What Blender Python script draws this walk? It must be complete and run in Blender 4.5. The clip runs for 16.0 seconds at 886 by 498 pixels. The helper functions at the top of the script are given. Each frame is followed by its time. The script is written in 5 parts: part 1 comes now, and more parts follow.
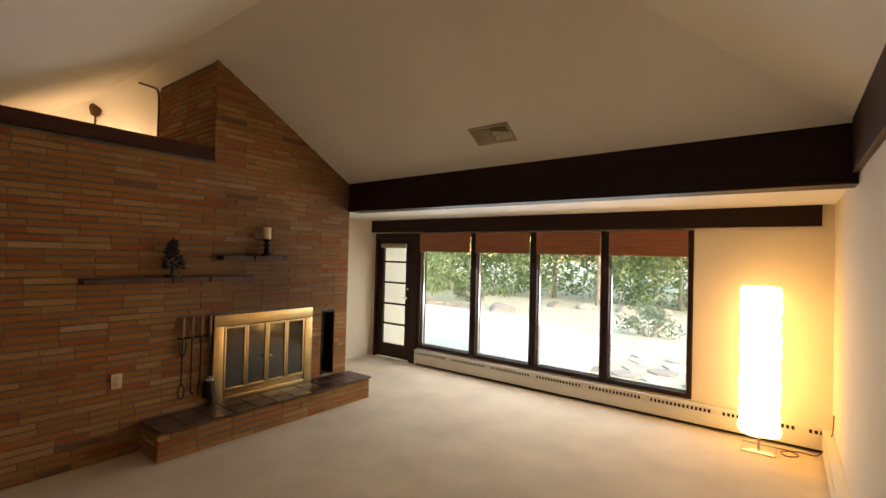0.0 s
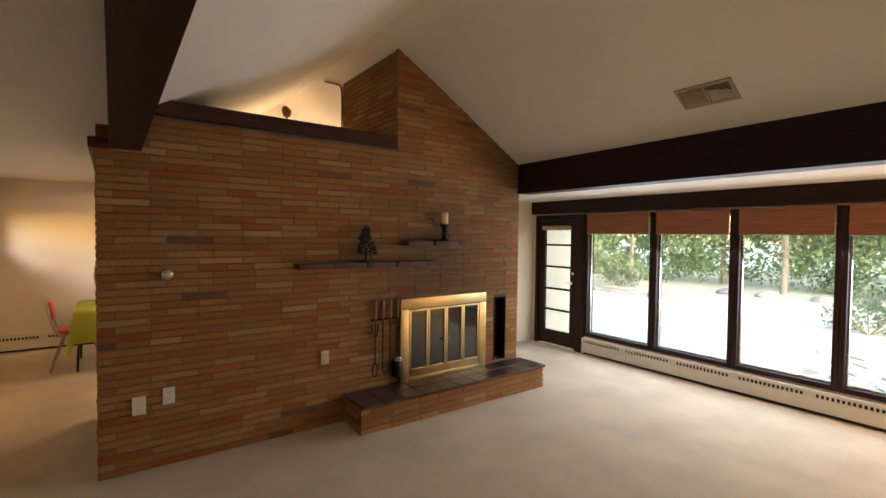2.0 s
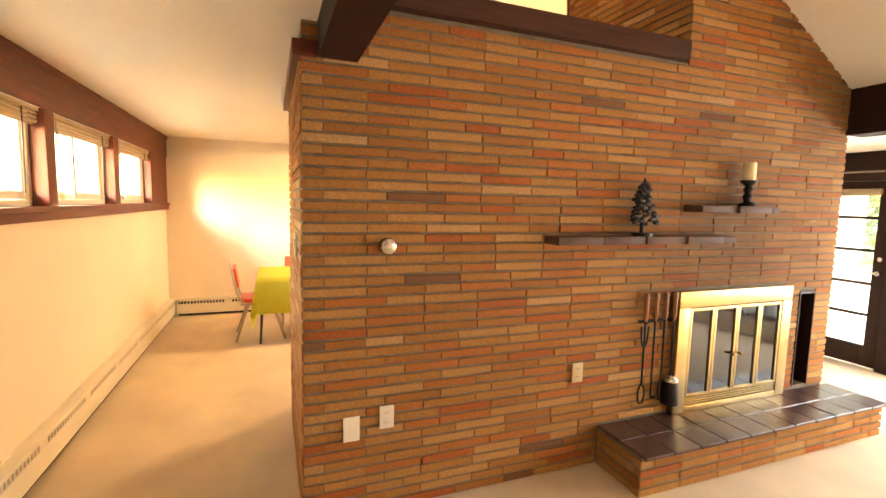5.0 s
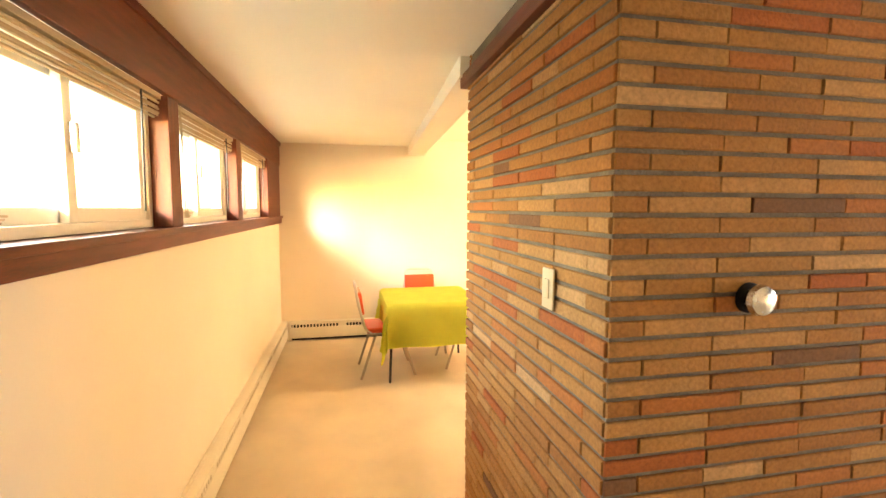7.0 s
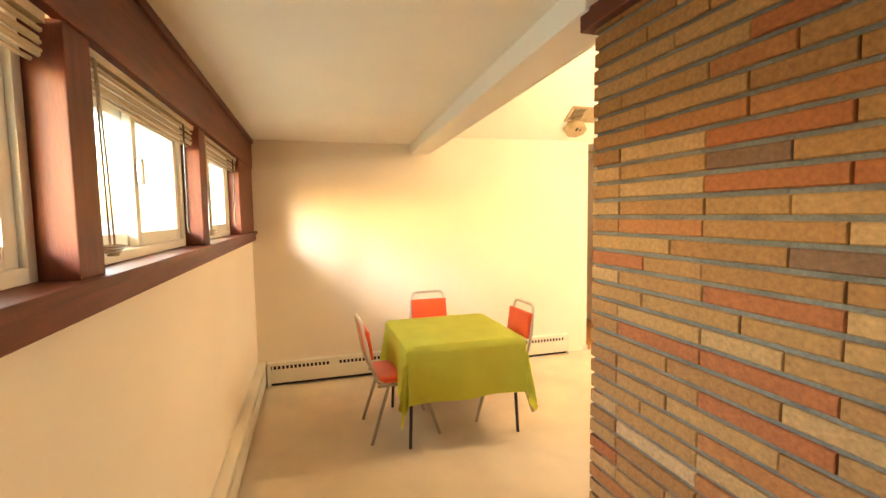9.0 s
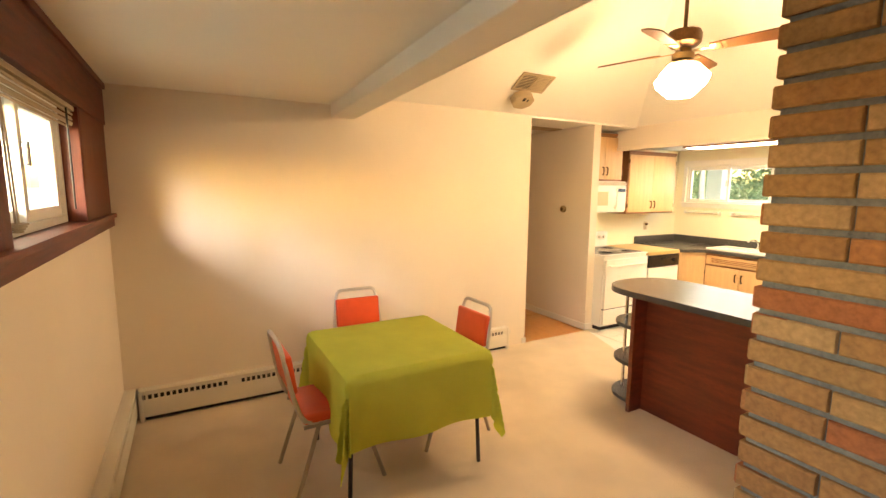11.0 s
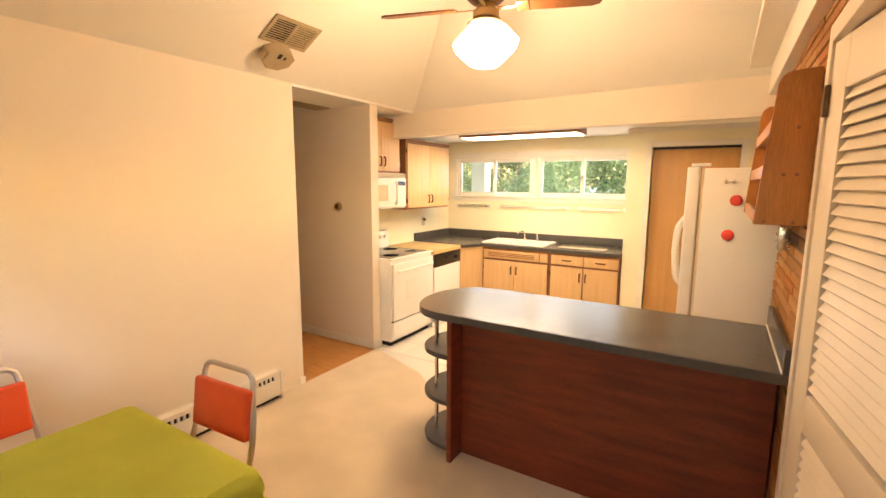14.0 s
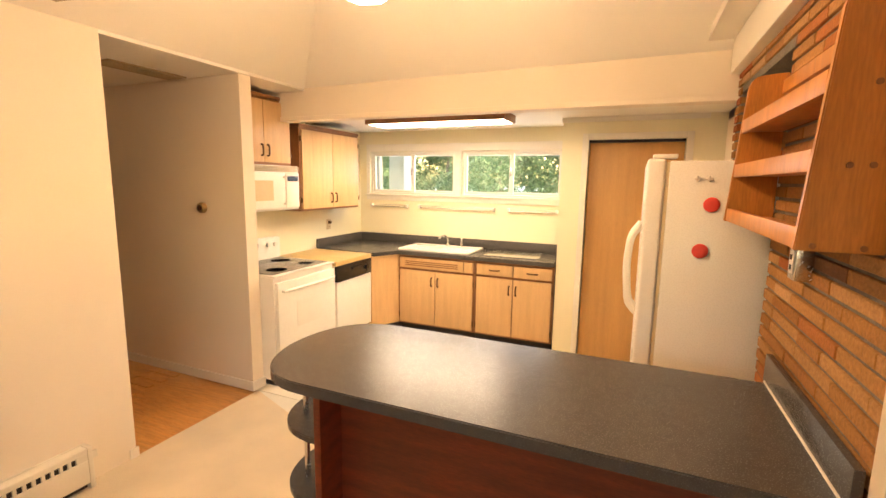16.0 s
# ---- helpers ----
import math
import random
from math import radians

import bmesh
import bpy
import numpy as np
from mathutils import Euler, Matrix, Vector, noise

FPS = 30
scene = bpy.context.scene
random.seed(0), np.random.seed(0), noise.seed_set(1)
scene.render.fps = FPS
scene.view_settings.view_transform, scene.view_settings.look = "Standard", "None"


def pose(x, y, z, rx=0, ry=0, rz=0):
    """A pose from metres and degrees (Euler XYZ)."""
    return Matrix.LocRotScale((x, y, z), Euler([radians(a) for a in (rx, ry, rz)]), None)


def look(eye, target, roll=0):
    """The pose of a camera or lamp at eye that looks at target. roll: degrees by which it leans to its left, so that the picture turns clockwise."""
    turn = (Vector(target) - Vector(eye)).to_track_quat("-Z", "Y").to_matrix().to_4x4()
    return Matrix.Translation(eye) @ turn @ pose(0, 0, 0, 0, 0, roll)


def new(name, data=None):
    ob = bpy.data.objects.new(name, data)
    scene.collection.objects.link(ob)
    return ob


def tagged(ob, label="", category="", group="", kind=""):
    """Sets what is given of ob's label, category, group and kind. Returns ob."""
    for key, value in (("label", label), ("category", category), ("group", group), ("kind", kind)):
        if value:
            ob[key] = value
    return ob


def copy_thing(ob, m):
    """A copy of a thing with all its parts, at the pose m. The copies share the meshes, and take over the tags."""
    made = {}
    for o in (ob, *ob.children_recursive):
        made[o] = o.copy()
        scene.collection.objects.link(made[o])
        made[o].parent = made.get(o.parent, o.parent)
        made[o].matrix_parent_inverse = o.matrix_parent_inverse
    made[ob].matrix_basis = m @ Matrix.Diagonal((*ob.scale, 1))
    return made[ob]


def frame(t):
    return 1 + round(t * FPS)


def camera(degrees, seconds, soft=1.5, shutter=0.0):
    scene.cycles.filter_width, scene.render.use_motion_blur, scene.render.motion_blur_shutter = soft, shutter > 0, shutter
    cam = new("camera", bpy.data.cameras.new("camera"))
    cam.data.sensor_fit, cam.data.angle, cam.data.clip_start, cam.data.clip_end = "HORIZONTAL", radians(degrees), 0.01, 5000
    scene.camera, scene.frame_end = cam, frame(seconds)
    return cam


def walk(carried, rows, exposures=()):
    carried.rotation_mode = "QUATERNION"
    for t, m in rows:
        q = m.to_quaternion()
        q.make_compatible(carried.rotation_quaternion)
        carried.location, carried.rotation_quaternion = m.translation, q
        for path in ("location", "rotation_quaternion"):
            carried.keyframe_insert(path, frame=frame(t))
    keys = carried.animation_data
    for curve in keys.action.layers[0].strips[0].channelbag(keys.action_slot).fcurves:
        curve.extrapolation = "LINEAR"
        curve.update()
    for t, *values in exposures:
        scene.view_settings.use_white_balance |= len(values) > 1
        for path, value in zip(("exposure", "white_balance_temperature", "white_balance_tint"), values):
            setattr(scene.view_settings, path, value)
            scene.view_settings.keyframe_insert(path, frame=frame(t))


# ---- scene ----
cam = camera(88.7, 16.0)
PATH = [
    (0, (0.529, 0.256, 1.65), (-0.682, 1.848, 1.679), 1.5),
    (0.5, (0.467, 0.217, 1.635), (-0.887, 1.689, 1.608), 1.7),
    (1, (0.353, 0.18, 1.659), (-1.102, 1.55, 1.591), 1.7),
    (1.5, (0.216, 0.132, 1.658), (-1.319, 1.412, 1.589), 1.2),
    (2, (0.062, 0.095, 1.657), (-1.551, 1.275, 1.596), 0.7),
    (2.5, (-0.17, 0.086, 1.641), (-1.849, 1.171, 1.568), 0.2),
    (3, (-0.415, 0.065, 1.643), (-2.138, 1.076, 1.55), -0.1),
    (3.2, (-0.513, 0.049, 1.639), (-2.248, 1.039, 1.538), -0.2),
    (5.3, (-1.676, -0.211, 1.568), (-3.544, 0.472, 1.356), 1.5),
    (5.5, (-1.79, -0.291, 1.583), (-3.662, 0.379, 1.365), 1.5),
    (6, (-2.077, -0.402, 1.585), (-3.983, 0.165, 1.37), 1.1),
    (6.5, (-2.382, -0.496, 1.589), (-4.317, -0.033, 1.39), 0.5),
    (7, (-2.674, -0.604, 1.587), (-4.623, -0.191, 1.411), 0.2),
    (7.5, (-2.935, -0.722, 1.602), (-4.881, -0.29, 1.445), 0.1),
    (8, (-3.187, -0.783, 1.601), (-5.129, -0.332, 1.441), -0.4),
    (8.2, (-3.293, -0.802, 1.604), (-5.232, -0.34, 1.448), -0.6),
    (10.3, (-4.275, -0.909, 1.697), (-6.086, -0.088, 1.479), 0.3),
    (10.5, (-4.35, -0.912, 1.687), (-6.139, -0.049, 1.456), 0.5),
    (11, (-4.526, -0.896, 1.693), (-6.258, 0.066, 1.423), 0.5),
    (11.5, (-4.674, -0.86, 1.679), (-6.327, 0.23, 1.394), 0.5),
    (12, (-4.864, -0.799, 1.705), (-6.417, 0.422, 1.392), 0.5),
    (12.5, (-5.036, -0.671, 1.7), (-6.477, 0.681, 1.393), 0.3),
    (13, (-5.17, -0.545, 1.703), (-6.47, 0.945, 1.403), 0.2),
    (13.5, (-5.311, -0.406, 1.692), (-6.472, 1.197, 1.399), 0.2),
    (14, (-5.408, -0.249, 1.68), (-6.441, 1.439, 1.392), 0.3),
    (14.5, (-5.478, -0.04, 1.678), (-6.409, 1.706, 1.387), 0.3),
    (15, (-5.531, 0.175, 1.672), (-6.373, 1.965, 1.379), 0.5),
    (15.5, (-5.596, 0.411, 1.671), (-6.377, 2.227, 1.37), 0.8),
    (16, (-5.634, 0.63, 1.67), (-6.405, 2.452, 1.375), 0.9),
]
EXPO = [(0.0, 0.15, 6800, 20), (1.0, 0.08, 6350, 17), (2.0, 0.4, 6250, 21), (3.0, 0.88, 6400, 24), (5.5, 2.35, 7500, 22), (6.5, 2.28, 7400, 17), (7.0, 2.25, 7000, 14), (8.0, 1.95, 6500, 12), (10.5, 1.0, 6200, 14), (12.0, 0.72, 7000, 22), (13.0, 0.64, 6800, 23), (14.0, 0.66, 6300, 22), (16.0, 0.63, 6400, 23)]
walk(cam, [(t, look(eye, target, roll)) for t, eye, target, roll in PATH], [(t, 2.85 + e, k, tint) for t, e, k, tint in EXPO])

# ---- world, sun and lamps ----
world = bpy.data.worlds.new("overcast_sky")
scene.world = world
world.use_nodes = True
wn, wl = world.node_tree.nodes, world.node_tree.links
sky = wn.new("ShaderNodeTexSky")
sky.sky_type, sky.sun_disc = "NISHITA", False
sky.sun_elevation, sky.sun_rotation = radians(14), radians(114)
sky.air_density, sky.dust_density = 1.6, 1.4
wn["Background"].inputs[1].default_value = 0.15
wl.new(sky.outputs[0], wn["Background"].inputs[0])
sun = new("sun", bpy.data.lights.new("sun", "SUN"))
sun.data.energy, sun.data.angle, sun.data.color = 0.36, radians(11), (0.93, 0.96, 1.0)
sun.matrix_world = look((20, -9.0, 5.5), (0, 0, 0))


def window_light(name, x, y, z, w, h, aim, watts):
    """The sky's light in a window's opening."""
    lamp = new(name, bpy.data.lights.new(name, "AREA"))
    lamp.data.shape, lamp.data.size, lamp.data.size_y = "RECTANGLE", w, h
    lamp.data.energy, lamp.data.color = watts, (0.86, 0.93, 1.0)
    lamp.matrix_world = look((x, y, z), aim)
    return lamp


window_light("window_light_north", -2.05, 5.7, 1.25, 3.4, 1.3, (-2.0, 3.9, 0.0), 7.4)
window_light("window_light_kitchen", -7.5, 5.78, 1.82, 2.1, 0.42, (-7.5, 2.0, 1.4), 1.3)
window_light("window_light_south", -5.2, -2.25, 2.2, 4.2, 0.45, (-4.6, 1.2, 0.1), 4.8)

# ---- materials ----


def mat(name, color, rough=0.6, metal=0.0, vary=0.12, scale=6.0, grain=60.0, bump=0.15, stretch=(1, 1, 1), hue=None, spec=0.5, per_object=0.0, island=False, detail=4.0):
    """A procedural surface: a base colour with blotches and grain, roughness and fine relief."""
    m = bpy.data.materials.new(name)
    m.use_nodes = True
    n, l = m.node_tree.nodes, m.node_tree.links
    b = n["Principled BSDF"]
    tc = n.new("ShaderNodeTexCoord")
    mp = n.new("ShaderNodeMapping")
    mp.inputs["Scale"].default_value = stretch
    l.new(tc.outputs["Object"], mp.inputs[0])
    big, small = n.new("ShaderNodeTexNoise"), n.new("ShaderNodeTexNoise")
    big.inputs["Scale"].default_value, small.inputs["Scale"].default_value = scale, grain
    big.inputs["Detail"].default_value, small.inputs["Detail"].default_value = detail, 3.0
    l.new(mp.outputs[0], big.inputs["Vector"])
    l.new(mp.outputs[0], small.inputs["Vector"])
    other = hue or tuple(c * (1 - 2.2 * vary) for c in color)
    ramp = n.new("ShaderNodeMix")
    ramp.data_type = "RGBA"
    ramp.inputs[6].default_value, ramp.inputs[7].default_value = (*color, 1), (*other, 1)
    rng = n.new("ShaderNodeMapRange")
    rng.inputs["From Min"].default_value, rng.inputs["From Max"].default_value = 0.35, 0.7
    l.new(big.outputs["Fac"], rng.inputs["Value"])
    l.new(rng.outputs[0], ramp.inputs[0])
    out = ramp.outputs[2]
    mul = n.new("ShaderNodeMix")
    mul.data_type, mul.blend_type = "RGBA", "OVERLAY"
    mul.inputs[0].default_value = min(0.9, vary * 2.5)
    l.new(out, mul.inputs[6])
    l.new(small.outputs["Fac"], mul.inputs[7])
    out = mul.outputs[2]
    if per_object or island:
        hsv = n.new("ShaderNodeHueSaturation")
        mr = n.new("ShaderNodeMapRange")
        mr.inputs["To Min"].default_value, mr.inputs["To Max"].default_value = 1 - per_object, 1 + per_object
        src = n.new("ShaderNodeNewGeometry").outputs["Random Per Island"] if island else n.new("ShaderNodeObjectInfo").outputs["Random"]
        l.new(src, mr.inputs["Value"])
        l.new(mr.outputs[0], hsv.inputs["Value"])
        l.new(out, hsv.inputs["Color"])
        out = hsv.outputs[0]
    l.new(out, b.inputs["Base Color"])
    b.inputs["Metallic"].default_value = metal
    b.inputs["Specular IOR Level"].default_value = spec
    rr = n.new("ShaderNodeMapRange")
    rr.inputs["To Min"].default_value, rr.inputs["To Max"].default_value = max(0.03, rough - 0.1), min(1, rough + 0.1)
    l.new(small.outputs["Fac"], rr.inputs["Value"])
    l.new(rr.outputs[0], b.inputs["Roughness"])
    if bump:
        bp = n.new("ShaderNodeBump")
        bp.inputs["Strength"].default_value, bp.inputs["Distance"].default_value = bump, 0.01
        l.new(small.outputs["Fac"], bp.inputs["Height"])
        l.new(bp.outputs[0], b.inputs["Normal"])
    return m


def brick_mat(name, island):
    """Buff, orange and red roman bricks, each with a shade of its own."""
    m = mat(name, (0.4, 0.22, 0.1), 0.85, vary=0.14, scale=9, grain=90, bump=0.35, spec=0.2)
    n, l = m.node_tree.nodes, m.node_tree.links
    src = n.new("ShaderNodeNewGeometry").outputs["Random Per Island"] if island else n.new("ShaderNodeObjectInfo").outputs["Random"]
    cr = n.new("ShaderNodeValToRGB")
    cr.color_ramp.interpolation = "CONSTANT"
    tones = [(0.0, (0.37, 0.185, 0.06)), (0.18, (0.335, 0.16, 0.049)), (0.36, (0.40, 0.213, 0.078)), (0.5, (0.33, 0.149, 0.045)), (0.64, (0.3, 0.132, 0.04)), (0.78, (0.36, 0.134, 0.039)), (0.89, (0.325, 0.1, 0.03)), (0.955, (0.18, 0.088, 0.043)), (0.97, (0.45, 0.265, 0.118))]
    while len(cr.color_ramp.elements) < len(tones):
        cr.color_ramp.elements.new(0.5)
    for e, (p, c) in zip(cr.color_ramp.elements, tones):
        e.position, e.color = p, (*c, 1)
    l.new(src, cr.inputs[0])
    for x in n:
        if x.type == "MIX" and x.blend_type == "OVERLAY":
            for k in list(l):
                if k.to_node == x and k.to_socket == x.inputs[6]:
                    l.remove(k)
            l.new(cr.outputs[0], x.inputs[6])
            x.inputs[0].default_value = 0.45
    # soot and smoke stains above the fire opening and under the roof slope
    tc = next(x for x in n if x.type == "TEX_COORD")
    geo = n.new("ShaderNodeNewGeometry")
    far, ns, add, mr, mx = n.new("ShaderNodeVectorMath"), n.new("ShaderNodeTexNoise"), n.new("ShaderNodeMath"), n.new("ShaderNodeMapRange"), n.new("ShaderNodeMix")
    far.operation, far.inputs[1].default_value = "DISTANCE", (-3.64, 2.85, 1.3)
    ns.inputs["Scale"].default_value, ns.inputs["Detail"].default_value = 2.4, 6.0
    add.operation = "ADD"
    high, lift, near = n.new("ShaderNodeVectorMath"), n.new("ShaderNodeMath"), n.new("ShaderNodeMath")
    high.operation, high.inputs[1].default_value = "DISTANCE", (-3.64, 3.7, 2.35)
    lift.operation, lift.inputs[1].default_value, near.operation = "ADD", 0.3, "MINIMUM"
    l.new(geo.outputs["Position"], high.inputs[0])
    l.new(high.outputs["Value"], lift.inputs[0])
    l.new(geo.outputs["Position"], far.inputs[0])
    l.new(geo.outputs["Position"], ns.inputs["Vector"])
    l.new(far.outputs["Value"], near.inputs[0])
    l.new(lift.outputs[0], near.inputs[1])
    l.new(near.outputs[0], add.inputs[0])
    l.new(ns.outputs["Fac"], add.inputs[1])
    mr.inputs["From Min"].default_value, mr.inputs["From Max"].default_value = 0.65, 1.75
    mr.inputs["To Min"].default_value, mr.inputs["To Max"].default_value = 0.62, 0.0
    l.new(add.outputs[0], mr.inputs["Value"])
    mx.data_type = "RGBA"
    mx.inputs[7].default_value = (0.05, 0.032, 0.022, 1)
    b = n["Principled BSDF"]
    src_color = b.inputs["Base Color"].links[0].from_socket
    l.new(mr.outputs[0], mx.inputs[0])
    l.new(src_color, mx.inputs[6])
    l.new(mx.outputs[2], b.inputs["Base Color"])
    return m


def emit(name, color, strength, base=(0.9, 0.85, 0.75)):
    m = bpy.data.materials.new(name)
    m.use_nodes = True
    b = m.node_tree.nodes["Principled BSDF"]
    b.inputs["Base Color"].default_value = (*base, 1)
    b.inputs["Emission Color"].default_value = (*color, 1)
    b.inputs["Emission Strength"].default_value = strength
    return m


def glass_mat(name, tint=(0.97, 0.99, 0.98)):
    m = bpy.data.materials.new(name)
    m.use_nodes = True
    n, l = m.node_tree.nodes, m.node_tree.links
    n.remove(n["Principled BSDF"])
    mix, tr, gl, fr = n.new("ShaderNodeMixShader"), n.new("ShaderNodeBsdfTransparent"), n.new("ShaderNodeBsdfGlossy"), n.new("ShaderNodeLayerWeight")
    tr.inputs[0].default_value = (*tint, 1)
    gl.inputs["Roughness"].default_value = 0.02
    fr.inputs["Blend"].default_value = 0.5
    po = n.new("ShaderNodeMath")
    po.operation, po.inputs[1].default_value = "POWER", 5.0
    sc = n.new("ShaderNodeMath")
    sc.operation, sc.inputs[1].default_value, sc.inputs[2].default_value = "MULTIPLY_ADD", 0.5, 0.03
    l.new(fr.outputs["Facing"], po.inputs[0])
    l.new(po.outputs[0], sc.inputs[0])
    l.new(sc.outputs[0], mix.inputs[0])
    l.new(tr.outputs[0], mix.inputs[1])
    l.new(gl.outputs[0], mix.inputs[2])
    l.new(mix.outputs[0], n["Material Output"].inputs[0])
    return m


M = {}
M["plaster"] = mat("cream_wall_paint", (0.80, 0.70, 0.56), 0.75, vary=0.025, scale=1.3, grain=140, bump=0.04)
M["ceiling"] = mat("white_ceiling_paint", (0.84, 0.79, 0.69), 0.85, vary=0.03, scale=0.9, grain=110, bump=0.08)
M["kitchen_paint"] = mat("pale_yellow_kitchen_paint", (0.82, 0.75, 0.53), 0.6, vary=0.02, scale=1.5, grain=140, bump=0.03)
M["trim"] = mat("off_white_trim_paint", (0.8, 0.75, 0.65), 0.4, vary=0.02, scale=3, grain=80, bump=0.03)
M["carpet"] = mat("beige_carpet_pile", (0.75, 0.62, 0.44), 0.95, vary=0.07, scale=2.2, grain=330, bump=0.6, spec=0.1)
M["vinyl"] = mat("pale_vinyl_floor", (0.72, 0.68, 0.58), 0.35, vary=0.04, scale=3, grain=60, bump=0.03)
M["vinyl_tile"] = mat("pale_vinyl_floor_tile", (0.72, 0.68, 0.58), 0.35, vary=0.04, scale=3, grain=60, bump=0.03, per_object=0.06)
M["hall_floor"] = mat("honey_oak_floor", (0.72, 0.34, 0.09), 0.3, vary=0.12, scale=5, grain=50, bump=0.06, stretch=(1, 9, 1), per_object=0.12)
M["dark_wood"] = mat("dark_stained_timber", (0.024, 0.008, 0.0045), 0.55, vary=0.18, scale=5, grain=45, bump=0.12, stretch=(1, 12, 12), spec=0.25)
M["dark_wood_v"] = mat("dark_stained_upright_timber", (0.03, 0.01, 0.006), 0.5, vary=0.18, scale=5, grain=45, bump=0.1, stretch=(12, 12, 1), spec=0.25)
M["red_wood"] = mat("reddish_brown_trim_wood", (0.15, 0.034, 0.013), 0.45, vary=0.2, scale=4, grain=40, bump=0.1, stretch=(1, 10, 10), spec=0.25)
M["red_wood_v"] = mat("reddish_brown_upright_wood", (0.15, 0.034, 0.013), 0.45, vary=0.2, scale=4, grain=40, bump=0.1, stretch=(10, 10, 1), spec=0.25)
M["cap_wood"] = mat("brown_cap_timber", (0.06, 0.019, 0.009), 0.55, vary=0.18, scale=4, grain=40, bump=0.12, stretch=(10, 1, 10), spec=0.25)
M["mortar"] = mat("tan_grey_mortar", (0.2, 0.165, 0.122), 0.95, vary=0.15, scale=8, grain=120, bump=0.5)
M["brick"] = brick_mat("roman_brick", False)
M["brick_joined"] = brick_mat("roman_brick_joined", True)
M["tile"] = mat("dark_quarry_tile", (0.085, 0.045, 0.035), 0.32, vary=0.2, scale=9, grain=60, bump=0.12, per_object=0.3)
M["brass"] = mat("polished_brass", (0.5, 0.37, 0.18), 0.34, metal=1.0, vary=0.06, scale=9, grain=50, bump=0.04)
M["black_iron"] = mat("black_iron", (0.02, 0.018, 0.017), 0.5, metal=0.6, vary=0.15, scale=12, grain=90, bump=0.2)
M["soot"] = mat("sooty_firebox", (0.02, 0.018, 0.016), 0.9, vary=0.2, scale=6, grain=60, bump=0.3)
M["glass"] = glass_mat("clear_window_glass")
M["smoke_glass"] = mat("smoked_fireplace_glass", (0.012, 0.012, 0.013), 0.06, vary=0.05, scale=2, grain=30, bump=0.0, spec=0.9)
M["shade_wood"] = mat("woven_orange_brown_shade", (0.36, 0.13, 0.06), 0.8, vary=0.14, scale=3, grain=70, bump=0.4, stretch=(1, 1, 18))
M["shade_tan"] = mat("woven_tan_shade", (0.5, 0.38, 0.24), 0.8, vary=0.1, scale=3, grain=70, bump=0.4, stretch=(1, 1, 18))
M["heater"] = mat("cream_enamel_heater", (0.76, 0.7, 0.58), 0.42, vary=0.03, scale=4, grain=70, bump=0.03)
# near-black colour standing in for the shade in slots, grilles and toe spaces
M["gap_shadow"] = mat("near_black_gap_shadow", (0.02, 0.017, 0.014), 0.8, vary=0.1, scale=8, grain=60, bump=0.1)
M["cloth"] = mat("lime_green_cotton", (0.8, 0.79, 0.1), 0.85, vary=0.05, scale=4, grain=420, bump=0.25, spec=0.2)
M["vinyl_orange"] = mat("orange_red_vinyl", (0.72, 0.085, 0.018), 0.38, vary=0.06, scale=7, grain=180, bump=0.12)
M["chrome"] = mat("dull_chrome_tube", (0.6, 0.55, 0.48), 0.42, metal=0.8, vary=0.03, scale=9, grain=60, bump=0.0)
M["beige_tube"] = mat("beige_painted_tube", (0.42, 0.34, 0.24), 0.4, metal=0.3, vary=0.06, scale=9, grain=60, bump=0.03)
M["black_tube"] = mat("black_painted_tube", (0.02, 0.015, 0.013), 0.4, vary=0.1, scale=9, grain=60, bump=0.03)
M["laminate"] = mat("charcoal_laminate", (0.082, 0.075, 0.068), 0.25, vary=0.06, scale=30, grain=260, bump=0.05)
M["cherry"] = mat("cherry_stained_panel", (0.2, 0.036, 0.009), 0.42, vary=0.2, scale=2.5, grain=30, bump=0.06, stretch=(1, 3, 9))
M["birch"] = mat("varnished_birch_ply", (0.66, 0.42, 0.19), 0.4, vary=0.06, scale=3, grain=35, bump=0.03, stretch=(7, 7, 0.8))
M["birch_edge"] = mat("varnished_brown_edge", (0.3, 0.13, 0.045), 0.45, vary=0.12, scale=4, grain=40, bump=0.05, stretch=(8, 8, 1))
M["door_ply"] = mat("tan_flush_door_veneer", (0.6, 0.33, 0.105), 0.45, vary=0.07, scale=2, grain=35, bump=0.03, stretch=(8, 8, 0.6))
M["pine"] = mat("orange_varnished_pine", (0.56, 0.225, 0.042), 0.38, vary=0.13, scale=3, grain=28, bump=0.05, stretch=(6, 6, 0.7))
M["butcher"] = mat("maple_butcher_block", (0.62, 0.42, 0.16), 0.45, vary=0.09, scale=6, grain=40, bump=0.04, stretch=(1, 9, 1))
M["white_enamel"] = mat("white_appliance_enamel", (0.82, 0.79, 0.72), 0.28, vary=0.015, scale=4, grain=160, bump=0.02)
M["white_plastic"] = mat("white_plastic", (0.78, 0.74, 0.66), 0.4, vary=0.02, scale=8, grain=90, bump=0.02)
M["almond"] = mat("almond_plastic", (0.62, 0.5, 0.3), 0.4, vary=0.03, scale=8, grain=90, bump=0.02)
M["black_gloss"] = mat("black_control_panel", (0.015, 0.014, 0.014), 0.2, vary=0.05, scale=8, grain=90, bump=0.0)
M["cooktop"] = mat("speckled_glass_cooktop", (0.26, 0.235, 0.2), 0.25, vary=0.2, scale=60, grain=200, bump=0.0)
M["silver"] = mat("brushed_nickel", (0.68, 0.66, 0.62), 0.25, metal=1.0, vary=0.05, scale=12, grain=80, bump=0.03)
M["antique"] = mat("antique_bronze", (0.16, 0.09, 0.04), 0.38, metal=0.9, vary=0.12, scale=14, grain=80, bump=0.05)
